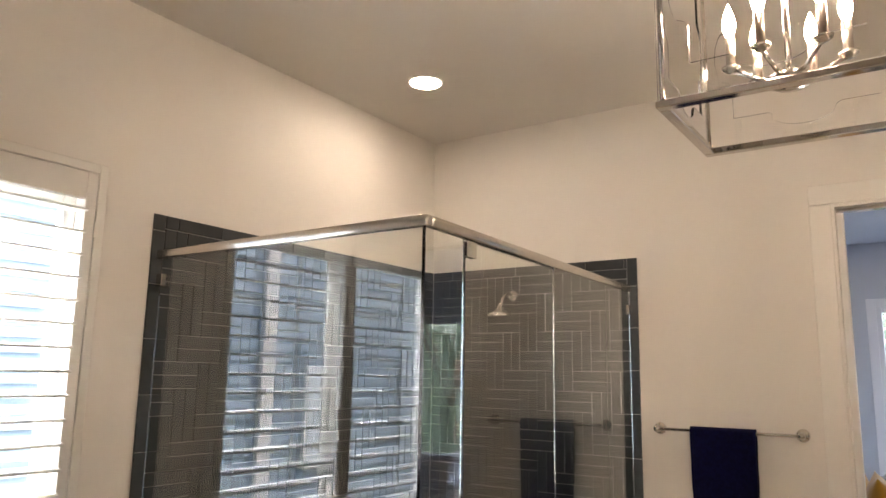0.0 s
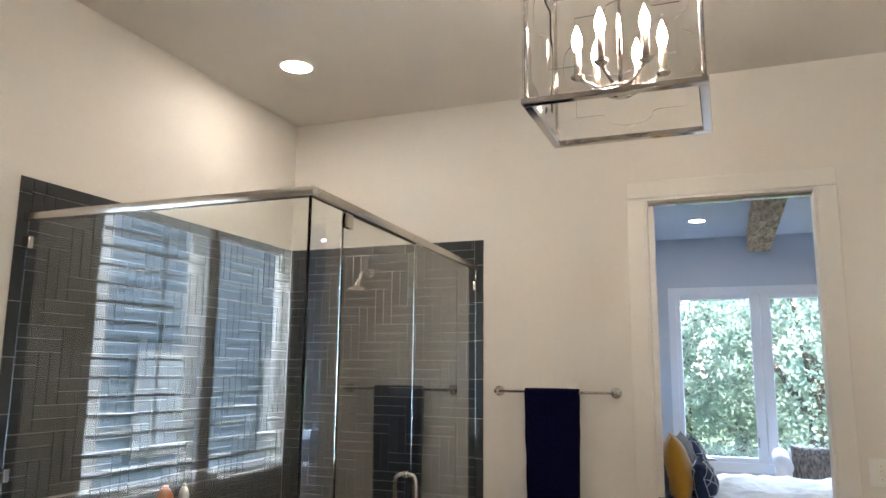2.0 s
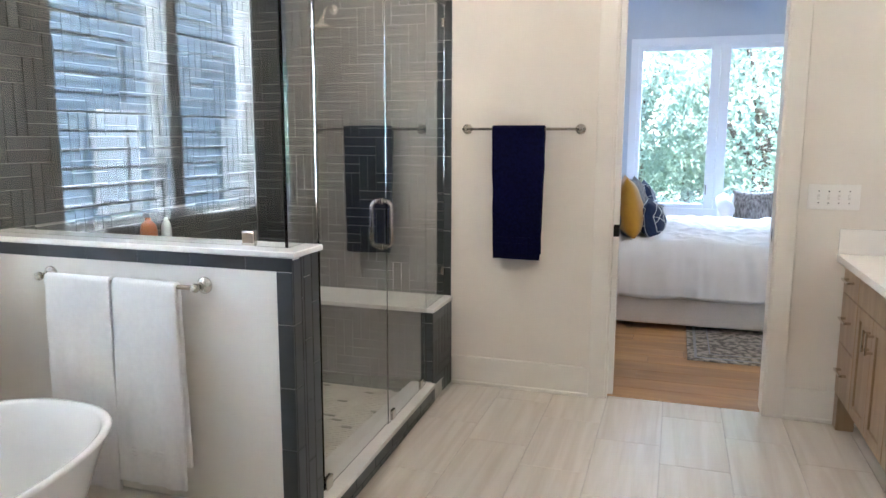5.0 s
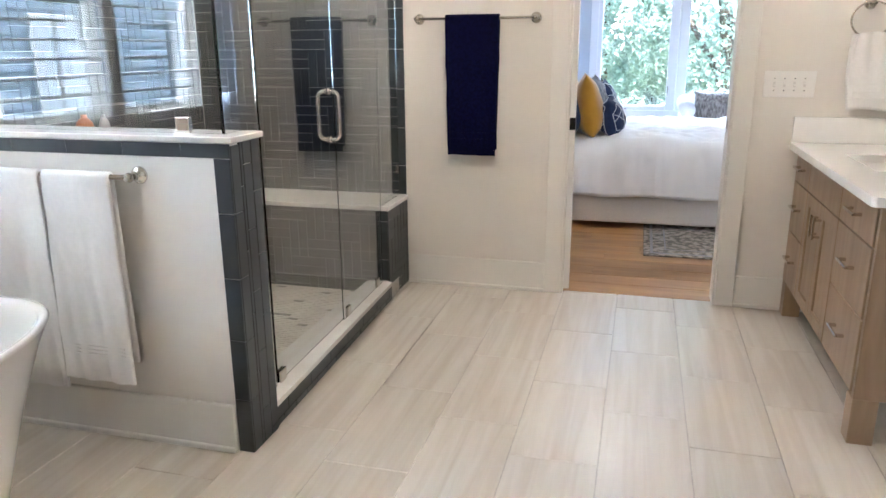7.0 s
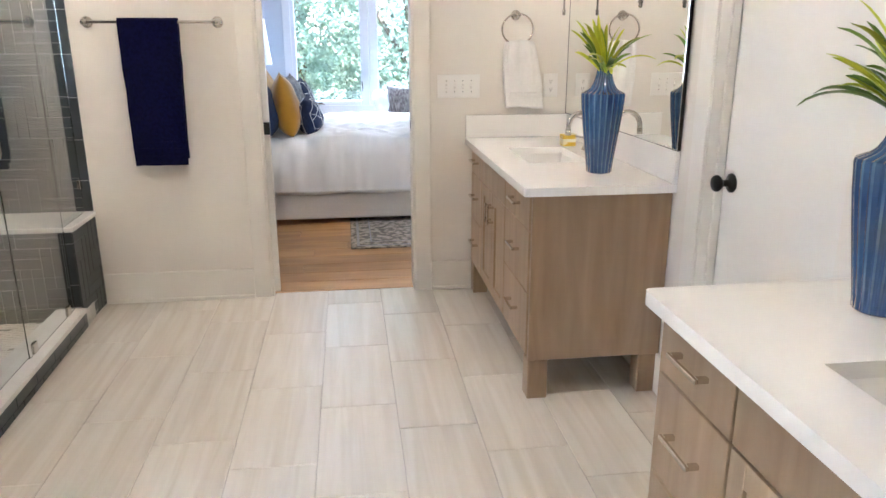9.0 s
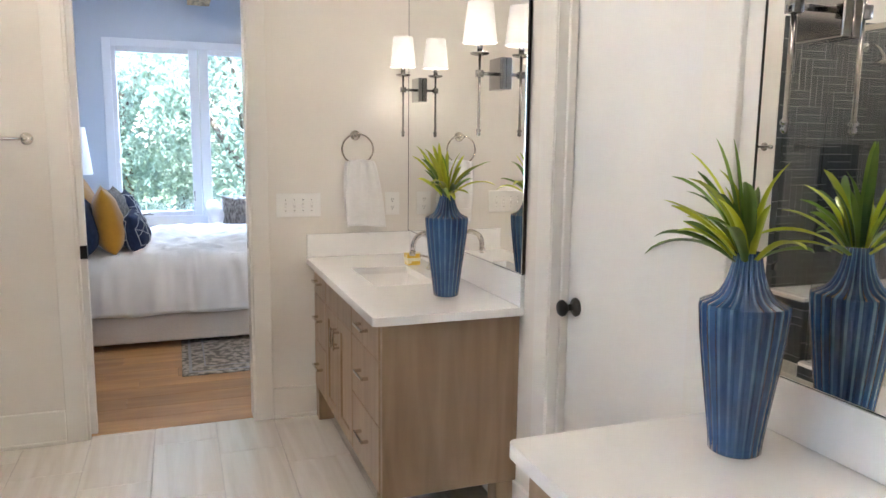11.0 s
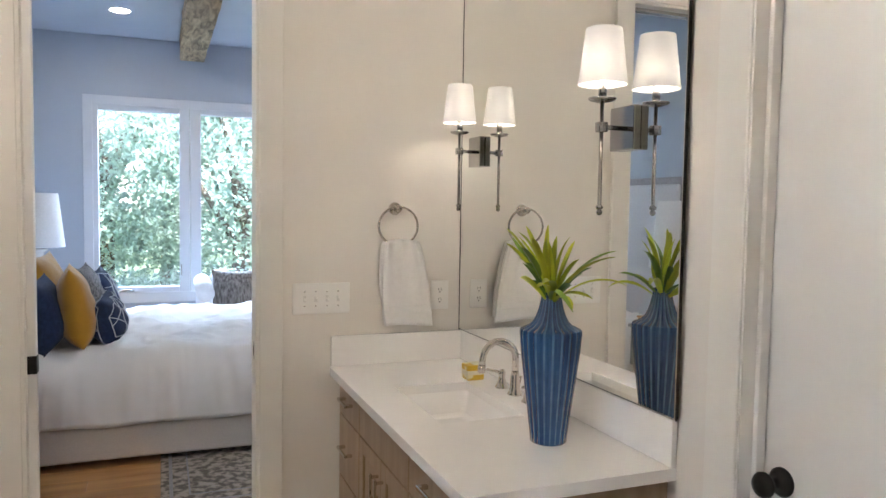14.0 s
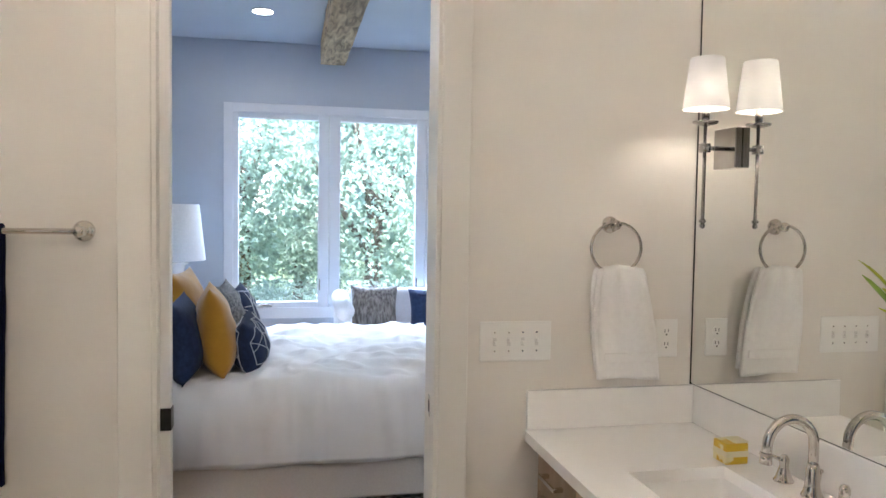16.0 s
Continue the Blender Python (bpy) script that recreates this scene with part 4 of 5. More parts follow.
def sconce(y):
    z = 1.82
    x = 1.626
    s = thing("wall_sconce", (XR - 0.02, y, z), "polished nickel wall sconce with a lit white tapered shade", "wall sconce", "wall sconces")
    part("backplate", bx(XR - 0.047, XR - 0.0227, y - 0.058, y + 0.058, z - 0.062, z + 0.062, 0.003, 2), M_CHROME, s)
    b = bmesh.new()
    cyl(b, (XR - 0.047, y, z), (x, y, z), 0.007, n=16)
    box(b, x - 0.013, x + 0.013, y - 0.013, y + 0.013, z - 0.014, z + 0.014, 0.0015, 1)
    part("arm", b, M_CHROME, s, "", True)
    b = bmesh.new()
    lathe(b, [(0.003, 1.572), (0.008, 1.577), (0.009, 1.583), (0.005, 1.588), (0.0105, 1.592), (0.0105, 1.598), (0.0056, 1.602), (0.0056, 1.893)], 20, (x, y, 0))
    part("rod", b, M_CHROME, s, "", True)
    b = bmesh.new()
    lathe(b, [(0.006, 1.886), (0.034, 1.893), (0.039, 1.898), (0.039, 1.901), (0.012, 1.899)], 28, (x, y, 0))
    part("bobeche", b, M_CHROME, s, "", True)
    b = bmesh.new()
    cyl(b, (x, y, 1.9), (x, y, 1.95), 0.0115, n=18)
    part("candle_sleeve", b, M_CHROME, s, "", True)
    b = bmesh.new()
    lathe(b, [(0.0675, 1.938), (0.0683, 1.941), (0.0505, 2.090), (0.0497, 2.093), (0.0485, 2.090), (0.0663, 1.941), (0.0675, 1.938)], 40, (x, y, 0), close=False)
    part("shade", b, M_SHADE, s, "lit white fabric shade", True)
    b = bmesh.new()
    sphere(b, (x, y, 1.99), 0.018, 14, (1, 1, 1.6))
    part("bulb", b, M_SBULB, s, "", True)


for y in (-0.198, -1.245, -2.83, -3.93):
    sconce(y)


def vase(x, y, z, seed, leaf_mat, turn, spread, tall=1.0, group="ribbed vases"):
    v = thing("vase", (x, y, z), "tall ribbed blue glazed ceramic vase on the counter", "vase", group)
    prof = [(0.050, 0.0), (0.054, 0.004), (0.056, 0.03), (0.065, 0.10), (0.077, 0.19), (0.086, 0.265), (0.0905, 0.322), (0.0890, 0.331), (0.078, 0.3365), (0.064, 0.343), (0.053, 0.353), (0.0435, 0.370), (0.036, 0.392), (0.0305, 0.418), (0.0275, 0.44), (0.0255, 0.438), (0.025, 0.42)]

    prof = [(r, h * tall) for r, h in prof]

    def flute(r, h, a):
        k = 22
        c = abs(math.cos(a * k / 2))
        return r * (1 - (0.07 if h < 0.335 * tall else 0.12) * (1 - c ** 0.5)) if 0.004 < h < 0.436 * tall else r

    for pname, rows in (("body", prof[:8]), ("neck", prof[7:])):
        b = bmesh.new()
        lathe(b, rows, 176, (x, y, z), flute=flute, close=False)
        b.verts.ensure_lookup_table()
        if pname == "body":
            b.faces.new([w for w in b.verts[:176]][::-1])
        for f in b.faces:
            c = f.calc_center_median()
            a = math.atan2(c.y - y, c.x - x)
            f.material_index = 1 if abs(math.cos(a * 11)) > 0.965 and 0.01 < c.z - z < 0.436 * tall else 0
        part(pname, b, [M_VASE, M_VASERIB], v, "", True)
    pl = thing("potted_leaves", (x, y, z + 0.40 * tall), "green and lime strap leaves standing in the vase", "plant", "strap leaf plants")
    rng = random.Random(seed)
    for i in range(38):
        az = turn + rng.gauss(0, spread)
        tilt = rng.uniform(0.1, 1.1) if i % 4 else rng.uniform(1.2, 1.7)
        length = rng.uniform(0.14, 0.23) if i % 5 else rng.uniform(0.21, 0.26)
        droop = rng.uniform(-0.2, 1.4)
        wd = rng.uniform(0.009, 0.0132)
        bend = rng.uniform(-0.8, 0.8)
        dirh = Vector((math.cos(az), math.sin(az), 0))
        side = Vector((-math.sin(az), math.cos(az), 0))
        b = bmesh.new()
        N = 11
        p = Vector((x, y, z + 0.40 * tall)) + dirh * rng.uniform(0.002, 0.012)
        ang = tilt * 0.55
        rows = []
        for k in range(N + 1):
            s = k / N
            dirh = Vector((math.cos(az + bend * s), math.sin(az + bend * s), 0))
            side = Vector((-dirh.y, dirh.x, 0)) * math.cos(bend * s * 1.2) + Vector((0, 0, 1)) * math.sin(bend * s * 1.2) * 0.6
            w = wd * min(1.0, 0.42 + 1.2 * s) * math.sqrt(max(0.012, 1 - s ** 5))
            nrm = (Vector((0, 0, 1)) * math.sin(ang) - dirh * math.cos(ang))
            rows.append([b.verts.new(p + side * w * q + nrm * abs(q) * w * 0.5) for q in (-1, -0.5, 0, 0.5, 1)])
            d = dirh * math.sin(ang) + Vector((0, 0, 1)) * math.cos(ang)
            p = p + d * length * 1.08 / N
            if p.x > XR - 0.045:
                p.x = XR - 0.045
            ang += (tilt * 0.6 + droop * s * 1.1) / N
        for r0, r1 in zip(rows, rows[1:]):
            for q in range(4):
                b.faces.new((r0[q], r0[q + 1], r1[q + 1], r1[q]))
        m = (leaf_mat[0] if rng.random() < leaf_mat[2] else leaf_mat[1])
        part("leaf", b, m, pl, "", True)


vase(1.522, -1.170, 0.9085, 4, (M_LEAF, M_LEAFDARK, 0.8), 3.4, 1.9)
vase(1.565, -2.822, 0.9085, 7, (M_LEAFDARK, M_LEAF, 0.45), 2.6, 1.15, 0.965)

bx0 = thing("soap_box", (1.62, -0.39, 0.9085), "small yellow lemon printed soap carton with a pale band", "carton")
b = bx(1.585, 1.655, -0.425, -0.36, 0.9088, 0.968, 0.002, 1)
part("carton", b, M_YELLOW, bx0)
part("label_band", bx(1.5842, 1.6558, -0.4258, -0.3592, 0.930, 0.947, 0.001, 1), M_PAPER, bx0, "pale printed band")
b = bmesh.new()
box(b, 1.615, 1.66, -0.42, -0.365, 0.9685, 0.971)
part("flap", b, M_PAPER, bx0, "folded paper flap")

sw = thing("light_switch", (1.095, 0, 1.197), "white four gang toggle switch plate", "switch")
part("plate", bx(0.972, 1.213, -0.0065, -0.0005, 1.133, 1.263, 0.003, 2), M_PLASTIC, sw)
for i in range(4):
    x = 0.972 + 0.241 * (0.5 + (i - 1.5) * 0.195)
    # Raised grey pad paints the shadow around the toggle.
    part("slot", bx(x - 0.006, x + 0.006, -0.0072, -0.0060, 1.184, 1.210), M_SLOTSHADE, sw)
    b = bmesh.new()
    box(b, x - 0.0042, x + 0.0042, -0.018, -0.0066, 1.197 if i % 2 else 1.189, 1.209 if i % 2 else 1.200, 0.001, 1)
    part("toggle", b, M_PLASTIC, sw)
    for z in (1.167, 1.227):
        b = bmesh.new()
        cyl(b, (x, -0.0066, z), (x, -0.0078, z), 0.003, n=10)
        part("screw", b, M_NICKEL, sw)
ol = thing("wall_outlet", (1.622, 0, 1.197), "white duplex wall outlet", "outlet")
part("plate", bx(1.58, 1.665, -0.0065, -0.0005, 1.133, 1.263, 0.003, 2), M_PLASTIC, ol)
for z in (1.175, 1.219):
    b = bmesh.new()
    cyl(b, (1.6225, -0.0064, z), (1.6225, -0.0085, z), 0.017, n=20)
    r = part("receptacle", b, M_PLASTIC, ol)
    for dx in (-0.006, 0.006):
        part("slot", bx(1.6225 + dx - 0.0012, 1.6225 + dx + 0.0012, -0.0092, -0.0084, z - 0.001, z + 0.009), M_SLOT, r)
    part("slot", bx(1.620, 1.625, -0.0092, -0.0084, z - 0.011, z - 0.006), M_SLOT, r)

# freestanding tub
tb = thing("bathtub", (-1.66, -3.13, 0), "white freestanding oval soaking tub under the shuttered window", "bathtub")
b = bmesh.new()


def tub_ring(a, bb, z, n=72, ends=0.0):
    out = []
    for i in range(n):
        t = 2 * math.pi * i / n
        c, s = math.cos(t), math.sin(t)
        e = 0.78
        out.append(b.verts.new((-1.60 + a * math.copysign(abs(c) ** e, c), -3.10 + bb * math.copysign(abs(s) ** e, s), z + ends * s * s)))
    return out


rows = [(0.28, 0.60, 0.004), (0.295, 0.62, 0.03), (0.315, 0.66, 0.15), (0.35, 0.73, 0.35), (0.39, 0.80, 0.52), (0.412, 0.835, 0.585), (0.418, 0.842, 0.598), (0.413, 0.836, 0.605), (0.398, 0.822, 0.604), (0.388, 0.81, 0.595), (0.36, 0.76, 0.45), (0.32, 0.69, 0.25), (0.28, 0.62, 0.15), (0.2, 0.5, 0.12)]
rings = [tub_ring(a, c, z) for a, c, z in rows]
for r0, r1 in zip(rings, rings[1:]):
    for i in range(72):
        b.faces.new((r0[i], r0[(i + 1) % 72], r1[(i + 1) % 72], r1[i]))
b.faces.new(rings[-1])
b.faces.new(rings[0][::-1])
part("shell", b, M_TUB, tb, "", True)
b = bmesh.new()
lathe(b, [(0.034, 0), (0.036, 0.003), (0.02, 0.005)], 24, (-1.65, -3.13, 0.1205))
part("drain", b, M_NICKEL, tb, "", True)

# chandelier
cx0, cx1, cy0, cy1, cz0, cz1 = -0.105, 0.365, -2.272, -1.862, 2.348, 2.845
cxm, cym = (cx0 + cx1) / 2, (cy0 + cy1) / 2
ch = thing("chandelier", (cxm, cym, ZC), "square acrylic and polished nickel lantern chandelier with six lit candle bulbs", "chandelier")
for z in (cz0, cz1):
    b = bmesh.new()
    w, h = (0.026, 0.016) if z == cz0 else (0.014, 0.012)
    box(b, cx0, cx1, cy0, cy0 + w, z, z + h, 0.002, 1)
    box(b, cx0, cx1, cy1 - w, cy1, z, z + h, 0.002, 1)
    box(b, cx0, cx0 + w, cy0 + w, cy1 - w, z, z + h, 0.002, 1)
    box(b, cx1 - w, cx1, cy0 + w, cy1 - w, z, z + h, 0.002, 1)
    part("bottom_frame" if z == cz0 else "top_frame", b, M_NICKEL, ch)


def fret(hw_, hh_):
    """Inner outline of a cut-out panel: a wide opening with round shoulders."""
    pts = []
    for i in range(96):
        t = 2 * math.pi * i / 96
        c, s = math.cos(t), math.sin(t)
        m = max(abs(c), abs(s))
        px, pz = c / m, s / m
        k = 0.70
        if abs(px) < 0.42 and abs(pz) > 0.9:
            k = 0.70 + 0.17 * math.sqrt(max(0, 1 - (px / 0.42) ** 2))
        if abs(pz) < 0.42 and abs(px) > 0.9:
            k = 0.70 + 0.17 * math.sqrt(max(0, 1 - (pz / 0.42) ** 2))
        pts.append(((px * hw_, pz * hh_), (px * hw_ * k, pz * hh_ * k)))
    return pts


for side in range(4):
    L = (cx1 - cx0) if side % 2 == 0 else (cy1 - cy0)
    b = bmesh.new()
    loops = []
    hh_ = (cz1 - cz0 - 0.018) / 2
    for dep in (0.006, 0.012):
        lo, li = [], []
        for (ox, oz), (ix, iz) in fret(L / 2 - 0.004, hh_):
            for lst, (px, pz) in ((lo, (ox, oz)), (li, (ix, iz))):
                zz = (cz0 + 0.017 + hh_) + pz
                if side == 0:
                    q = (cxm + px, cy0 + dep, zz)
                elif side == 2:
                    q = (cxm + px, cy1 - dep, zz)
                elif side == 1:
                    q = (cx0 + dep, cym + px * 0.94, zz)
                else:
                    q = (cx1 - dep, cym + px * 0.94, zz)
                lst.append(b.verts.new(q))
        loops.append((lo, li))
    (o0, i0), (o1, i1) = loops
    n = len(o0)
    for i in range(n):
        j = (i + 1) % n
        b.faces.new((o0[i], o0[j], i0[j], i0[i]))
        b.faces.new((o1[i], i1[i], i1[j], o1[j]))
        b.faces.new((o0[i], o1[i], o1[j], o0[j]))
        b.faces.new((i0[i], i0[j], i1[j], i1[i]))
    bmesh.ops.recalc_face_normals(b, faces=b.faces[:])
    ob = part("acrylic_panel", b, M_ACRYLIC, ch, "clear cut-out acrylic panel")
    ob.visible_shadow = False
for x in (cx0 + 0.013, cx1 - 0.013):
    for y in (cy0 + 0.018, cy1 - 0.018):
        b = bmesh.new()
        cyl(b, (x, y, cz0 + 0.016), (x, y, cz1), 0.0048, n=12)
        part("corner_rod", b, M_NICKEL, ch, "", True)
b = bmesh.new()
cyl(b, (cxm, cym, 2.44), (cxm, cym, ZC - 0.02), 0.0065, n=14)
part("stem", b, M_NICKEL, ch, "", True)
b = bmesh.new()
lathe(b, [(0.066, -0.022), (0.068, -0.018), (0.068, -0.001)], 36, (cxm, cym, ZC))
part("canopy", b, M_NICKEL, ch, "", True)
b = bmesh.new()
box(b, cx0 + 0.01, cx1 - 0.01, cym - 0.006, cym + 0.006, cz1 + 0.001, cz1 + 0.011, 0.001, 1)
part("cross_bar", b, M_NICKEL, ch)
b = bmesh.new()
lathe(b, [(0.006, 2.412), (0.03, 2.416), (0.05, 2.426), (0.052, 2.436), (0.03, 2.446), (0.011, 2.465)], 32, (cxm, cym, 0))
part("hub", b, M_NICKEL, ch, "", True)
for k in range(6):
    a = radians(60 * k + 12)
    dx, dy = math.cos(a), math.sin(a)
    R = 0.118
    b = bmesh.new()
    tube(b, [(cxm + dx * 0.03, cym + dy * 0.03, 2.437), (cxm + dx * 0.06, cym + dy * 0.06, 2.443), (cxm + dx * R, cym + dy * R, 2.472)], 0.005, 10)
    lathe(b, [(0.008, 2.466), (0.019, 2.474), (0.021, 2.479), (0.012, 2.480)], 20, (cxm + dx * R, cym + dy * R, 0))
    arm = part("arm", b, M_NICKEL, ch, "", True)
    b = bmesh.new()
    cyl(b, (cxm + dx * R, cym + dy * R, 2.481), (cxm + dx * R, cym + dy * R, 2.552), 0.0105, n=16)
    part("candle_sleeve", b, M_CANDLE, arm, "", True)
    b = bmesh.new()
    lathe(b, [(0.006, 2.5525), (0.009, 2.559), (0.0135, 2.575), (0.0145, 2.587), (0.0115, 2.605), (0.0055, 2.622), (0.0015, 2.634)], 18, (cxm + dx * R, cym + dy * R, 0))
    part("bulb", b, M_BULB, arm, "lit clear flame bulb", True)


# bottles on a small shelf inside the shower
shelf = thing("shower_shelf", (XL + 0.012, -1.12, 0.93), "small white stone shelf on the shower wall", "shelf")
part("board", bx(XL + 0.0115, XL + 0.14, -1.30, -0.95, 0.93, 0.95, 0.004, 2), M_STONE, shelf)
for bxx, byy, r, h, m, lab in ((-2.195, -1.125, 0.042, 0.125, M_ORANGE, "rounded orange soap bottle on the shower shelf"), (-2.20, -0.985, 0.026, 0.115, M_PALEBOTTLE, "pale grey plastic bottle on the shower shelf")):
    t = thing("bottle", (bxx, byy, 0.9505), lab, "bottle")
    b = bmesh.new()
    lathe(b, [(r * 0.85, 0.0005), (r, 0.008), (r, h * 0.6), (r * 0.85, h * 0.82), (r * 0.5, h * 0.96), (r * 0.3, h)], 28, (bxx, byy, 0.9505))
    part("body", b, m, t, "", True)
    b = bmesh.new()
    cyl(b, (bxx, byy, 0.9505 + h), (bxx, byy, 0.9505 + h + 0.014), r * 0.34, n=16)
    part("cap", b, m, t, "", True)

# ---- bedroom things ----
def soft_box(x0, x1, y0, y1, z0, z1, r, seg=4, cuts=0):
    b = bmesh.new()
    box(b, x0, x1, y0, y1, z0, z1, r, seg)
    return b


bed = thing("bed", (0.3, 2.8, 0), "made bed with a white duvet on a pale upholstered base", "bed")
bX0, bX1, bY0, bY1 = -0.86, 1.42, 1.665, 3.78
part("base", soft_box(bX0, bX1, bY0, bY1, 0.045, 0.30, 0.02), M_BEDBASE, bed, "pale linen upholstered base", True)
for x in (bX0 + 0.08, bX1 - 0.15):
    for y in (bY0 + 0.1, bY1 - 0.17):
        part("foot", bx(x, x + 0.07, y, y + 0.07, 0.0, 0.046, 0.004, 1), M_BLACK, bed)
part("mattress", soft_box(bX0 + 0.03, bX1 - 0.03, bY0 + 0.03, bY1 - 0.03, 0.28, 0.60, 0.05), M_DUVET, bed, "", True)
b = bmesh.new()
prof = [(bY0 - 0.035, 0.262), (bY0 - 0.04, 0.29), (bY0 - 0.035, 0.37), (bY0 - 0.028, 0.46), (bY0 - 0.015, 0.56), (bY0 + 0.015, 0.625), (bY0 + 0.07, 0.66), (bY0 + 0.15, 0.672)]
prof += [(bY0 + 0.15 + (bY1 - bY0 - 0.3) * i / 70, 0.672 + 0.012 * math.sin(i / 70 * math.pi)) for i in range(1, 70)]
prof += [(bY1 - 0.15, 0.672), (bY1 - 0.07, 0.66), (bY1 - 0.015, 0.62), (bY1 + 0.02, 0.5), (bY1 + 0.03, 0.35), (bY1 + 0.03, 0.26)]
grid = []
for j in range(181):
    u = j / 180
    row = []
    for i, (y, z) in enumerate(prof):
        x = bX0 + 0.01 + (bX1 + 0.03 - bX0) * u
        q = Vector((x * 2.6, y * 2.6, z * 2.2))
        n1 = noise.noise(q) * 0.020 + noise.noise(q * 2.7) * 0.019 + abs(noise.noise(Vector((x * 3.1 + y, y * 7 + z * 3, 2)))) * 0.016 + 0.006 * max(0, noise.noise(Vector((x * 9, y * 1.4 + z * 2, 4)))) * (1 if z > 0.6 else 2)
        n1 += 0.012 * (1 - min(1.0, abs(noise.noise(Vector((x * 2.4 + y * 1.1, y * 3.4 - x * 0.8, 7)))) * 5))
        n1 += 0.009 * (1 - min(1.0, abs(noise.noise(Vector((x * 4.6 - y * 2.2, y * 6.1 + z * 4, 13)))) * 6)) * max(0.0, 0.5 + noise.noise(Vector((x * 1.7, y * 1.9, 5))))
        top = 1.0 if z > 0.64 else 0.0
        side = 1 if i < 8 else (-1 if i > len(prof) - 8 else 0)
        seam = 0.006 * math.exp(-((x + 0.17) / 0.012) ** 2)
        wob = 0.014 * noise.noise(Vector((x * 3.3, side, 9))) if (i == 0 or i == len(prof) - 1) else 0
        row.append(b.verts.new((x, y - (n1 + seam) * side, z + n1 * (top + 0.2) * 1.1 + wob + 0.012 * top)))
    grid.append(row)
for a, c in zip(grid, grid[1:]):
    for i in range(len(prof) - 1):
        b.faces.new((a[i], c[i], c[i + 1], a[i + 1]))
dv = part("duvet", b, M_DUVET, bed, "rumpled white cotton duvet", True)
so = dv.modifiers.new("thickness", "SOLIDIFY")
so.thickness, so.offset = 0.02, -1.0
hd = part("headboard", soft_box(bX0 - 0.12, bX0 - 0.045, bY0 - 0.05, bY1 + 0.05, 0.05, 1.86, 0.012), M_HEAD, bed, "tall dark grey framed headboard", True)
part("padded_panel", soft_box(bX0 - 0.044, bX0 - 0.006, bY0 + 0.05, bY1 - 0.05, 0.30, 1.80, 0.018), M_CHAIR, hd, "pale padded inset panel", True)


def pillow(name, at, w, h, t, rot, material, label, group="bed pillows", lines=0, seed=1):
    """A cushion w wide (local x), h high (local z), t thick (local y), with its lower edge at the given place."""
    b = bmesh.new()
    n = 22
    m = pose(*at, *rot)
    for s in (-1, 1):
        g = []
        for i in range(n + 1):
            row = []
            for j in range(n + 1):
                u, v = 2 * i / n - 1, 2 * j / n - 1
                th = ((1 - abs(u) ** 2.6) * (1 - abs(v) ** 2.6)) ** 0.55
                pinch = 1 - 0.10 * (1 - abs(u) ** 2) * abs(v) ** 3
                pinch2 = 1 - 0.10 * (1 - abs(v) ** 2) * abs(u) ** 3
                wr = 0.012 * noise.noise(Vector((u * 2.2 + seed, v * 2.2, s)))
                sag = 1 - 0.12 * max(0, v) * (0.3 + 0.7 * th)
                row.append(b.verts.new(m @ Vector((u * w / 2 * pinch2, s * (th * t / 2 * (1.15 - 0.25 * v) + wr * th), h / 2 + v * h / 2 * pinch * sag))))
            g.append(row)
        for a, c in zip(g, g[1:]):
            for j in range(n):
                f = (a[j], c[j], c[j + 1], a[j + 1])
                b.faces.new(f if s < 0 else f[::-1])
    bmesh.ops.remove_doubles(b, verts=b.verts[:], dist=0.0005)
    p = thing(name, at, label, "pillow", group)
    part("cover", b, material, p, "", True)
    if lines:
        rng = random.Random(seed)

        def surf(u, v, s):
            th = max(0.0, ((1 - abs(u) ** 2.6) * (1 - abs(v) ** 2.6))) ** 0.55
            wr = 0.012 * noise.noise(Vector((u * 2.2 + seed, v * 2.2, s)))
            pinch = 1 - 0.10 * (1 - abs(u) ** 2) * abs(v) ** 3
            pinch2 = 1 - 0.10 * (1 - abs(v) ** 2) * abs(u) ** 3
            sag = 1 - 0.12 * max(0, v) * (0.3 + 0.7 * th)
            return m @ Vector((u * w / 2 * pinch2, s * (th * t / 2 * (1.15 - 0.25 * v) + wr * th + 0.0015), h / 2 + v * h / 2 * pinch * sag))

        for s in (-1, 1):
            b = bmesh.new()
            net = {(i, j): (-0.86 + 0.43 * i + rng.uniform(-0.14, 0.14), -0.8 + 0.53 * j + rng.uniform(-0.16, 0.16)) for i in range(5) for j in range(4)}
            for (i, j), (u, v) in net.items():
                for near in ((i + 1, j), (i, j + 1), (i + 1, j + 1 if (i + j) % 2 else j - 1)):
                    if near in net and rng.random() < 0.8:
                        uu, vv = net[near]
                        tube(b, [surf(u + (uu - u) * q / 4, v + (vv - v) * q / 4, s) for q in range(5)], 0.003, 5)
            part("stitching", b, M_LINE, p, "pale geometric stitched lines")


pillow("pillow", (-0.185, 2.06, 0.675), 0.70, 0.45, 0.20, (-8, 0, 92), M_NAVYP, "large navy sham leaning on the headboard", seed=2)
pillow("pillow", (-0.50, 3.0, 0.68), 0.62, 0.46, 0.20, (-16, 0, 90), M_NAVYP, "large navy sham leaning on the headboard", seed=12)
pillow("pillow", (-0.005, 2.10, 0.675), 0.50, 0.52, 0.19, (-8, 0, 96), M_MUSTARD, "mustard yellow velvet cushion standing on the bed", seed=3)
pillow("pillow", (-0.22, 2.75, 0.68), 0.56, 0.56, 0.20, (-12, 0, 84), M_MUSTARD, "mustard yellow velvet cushion standing on the bed", seed=4)
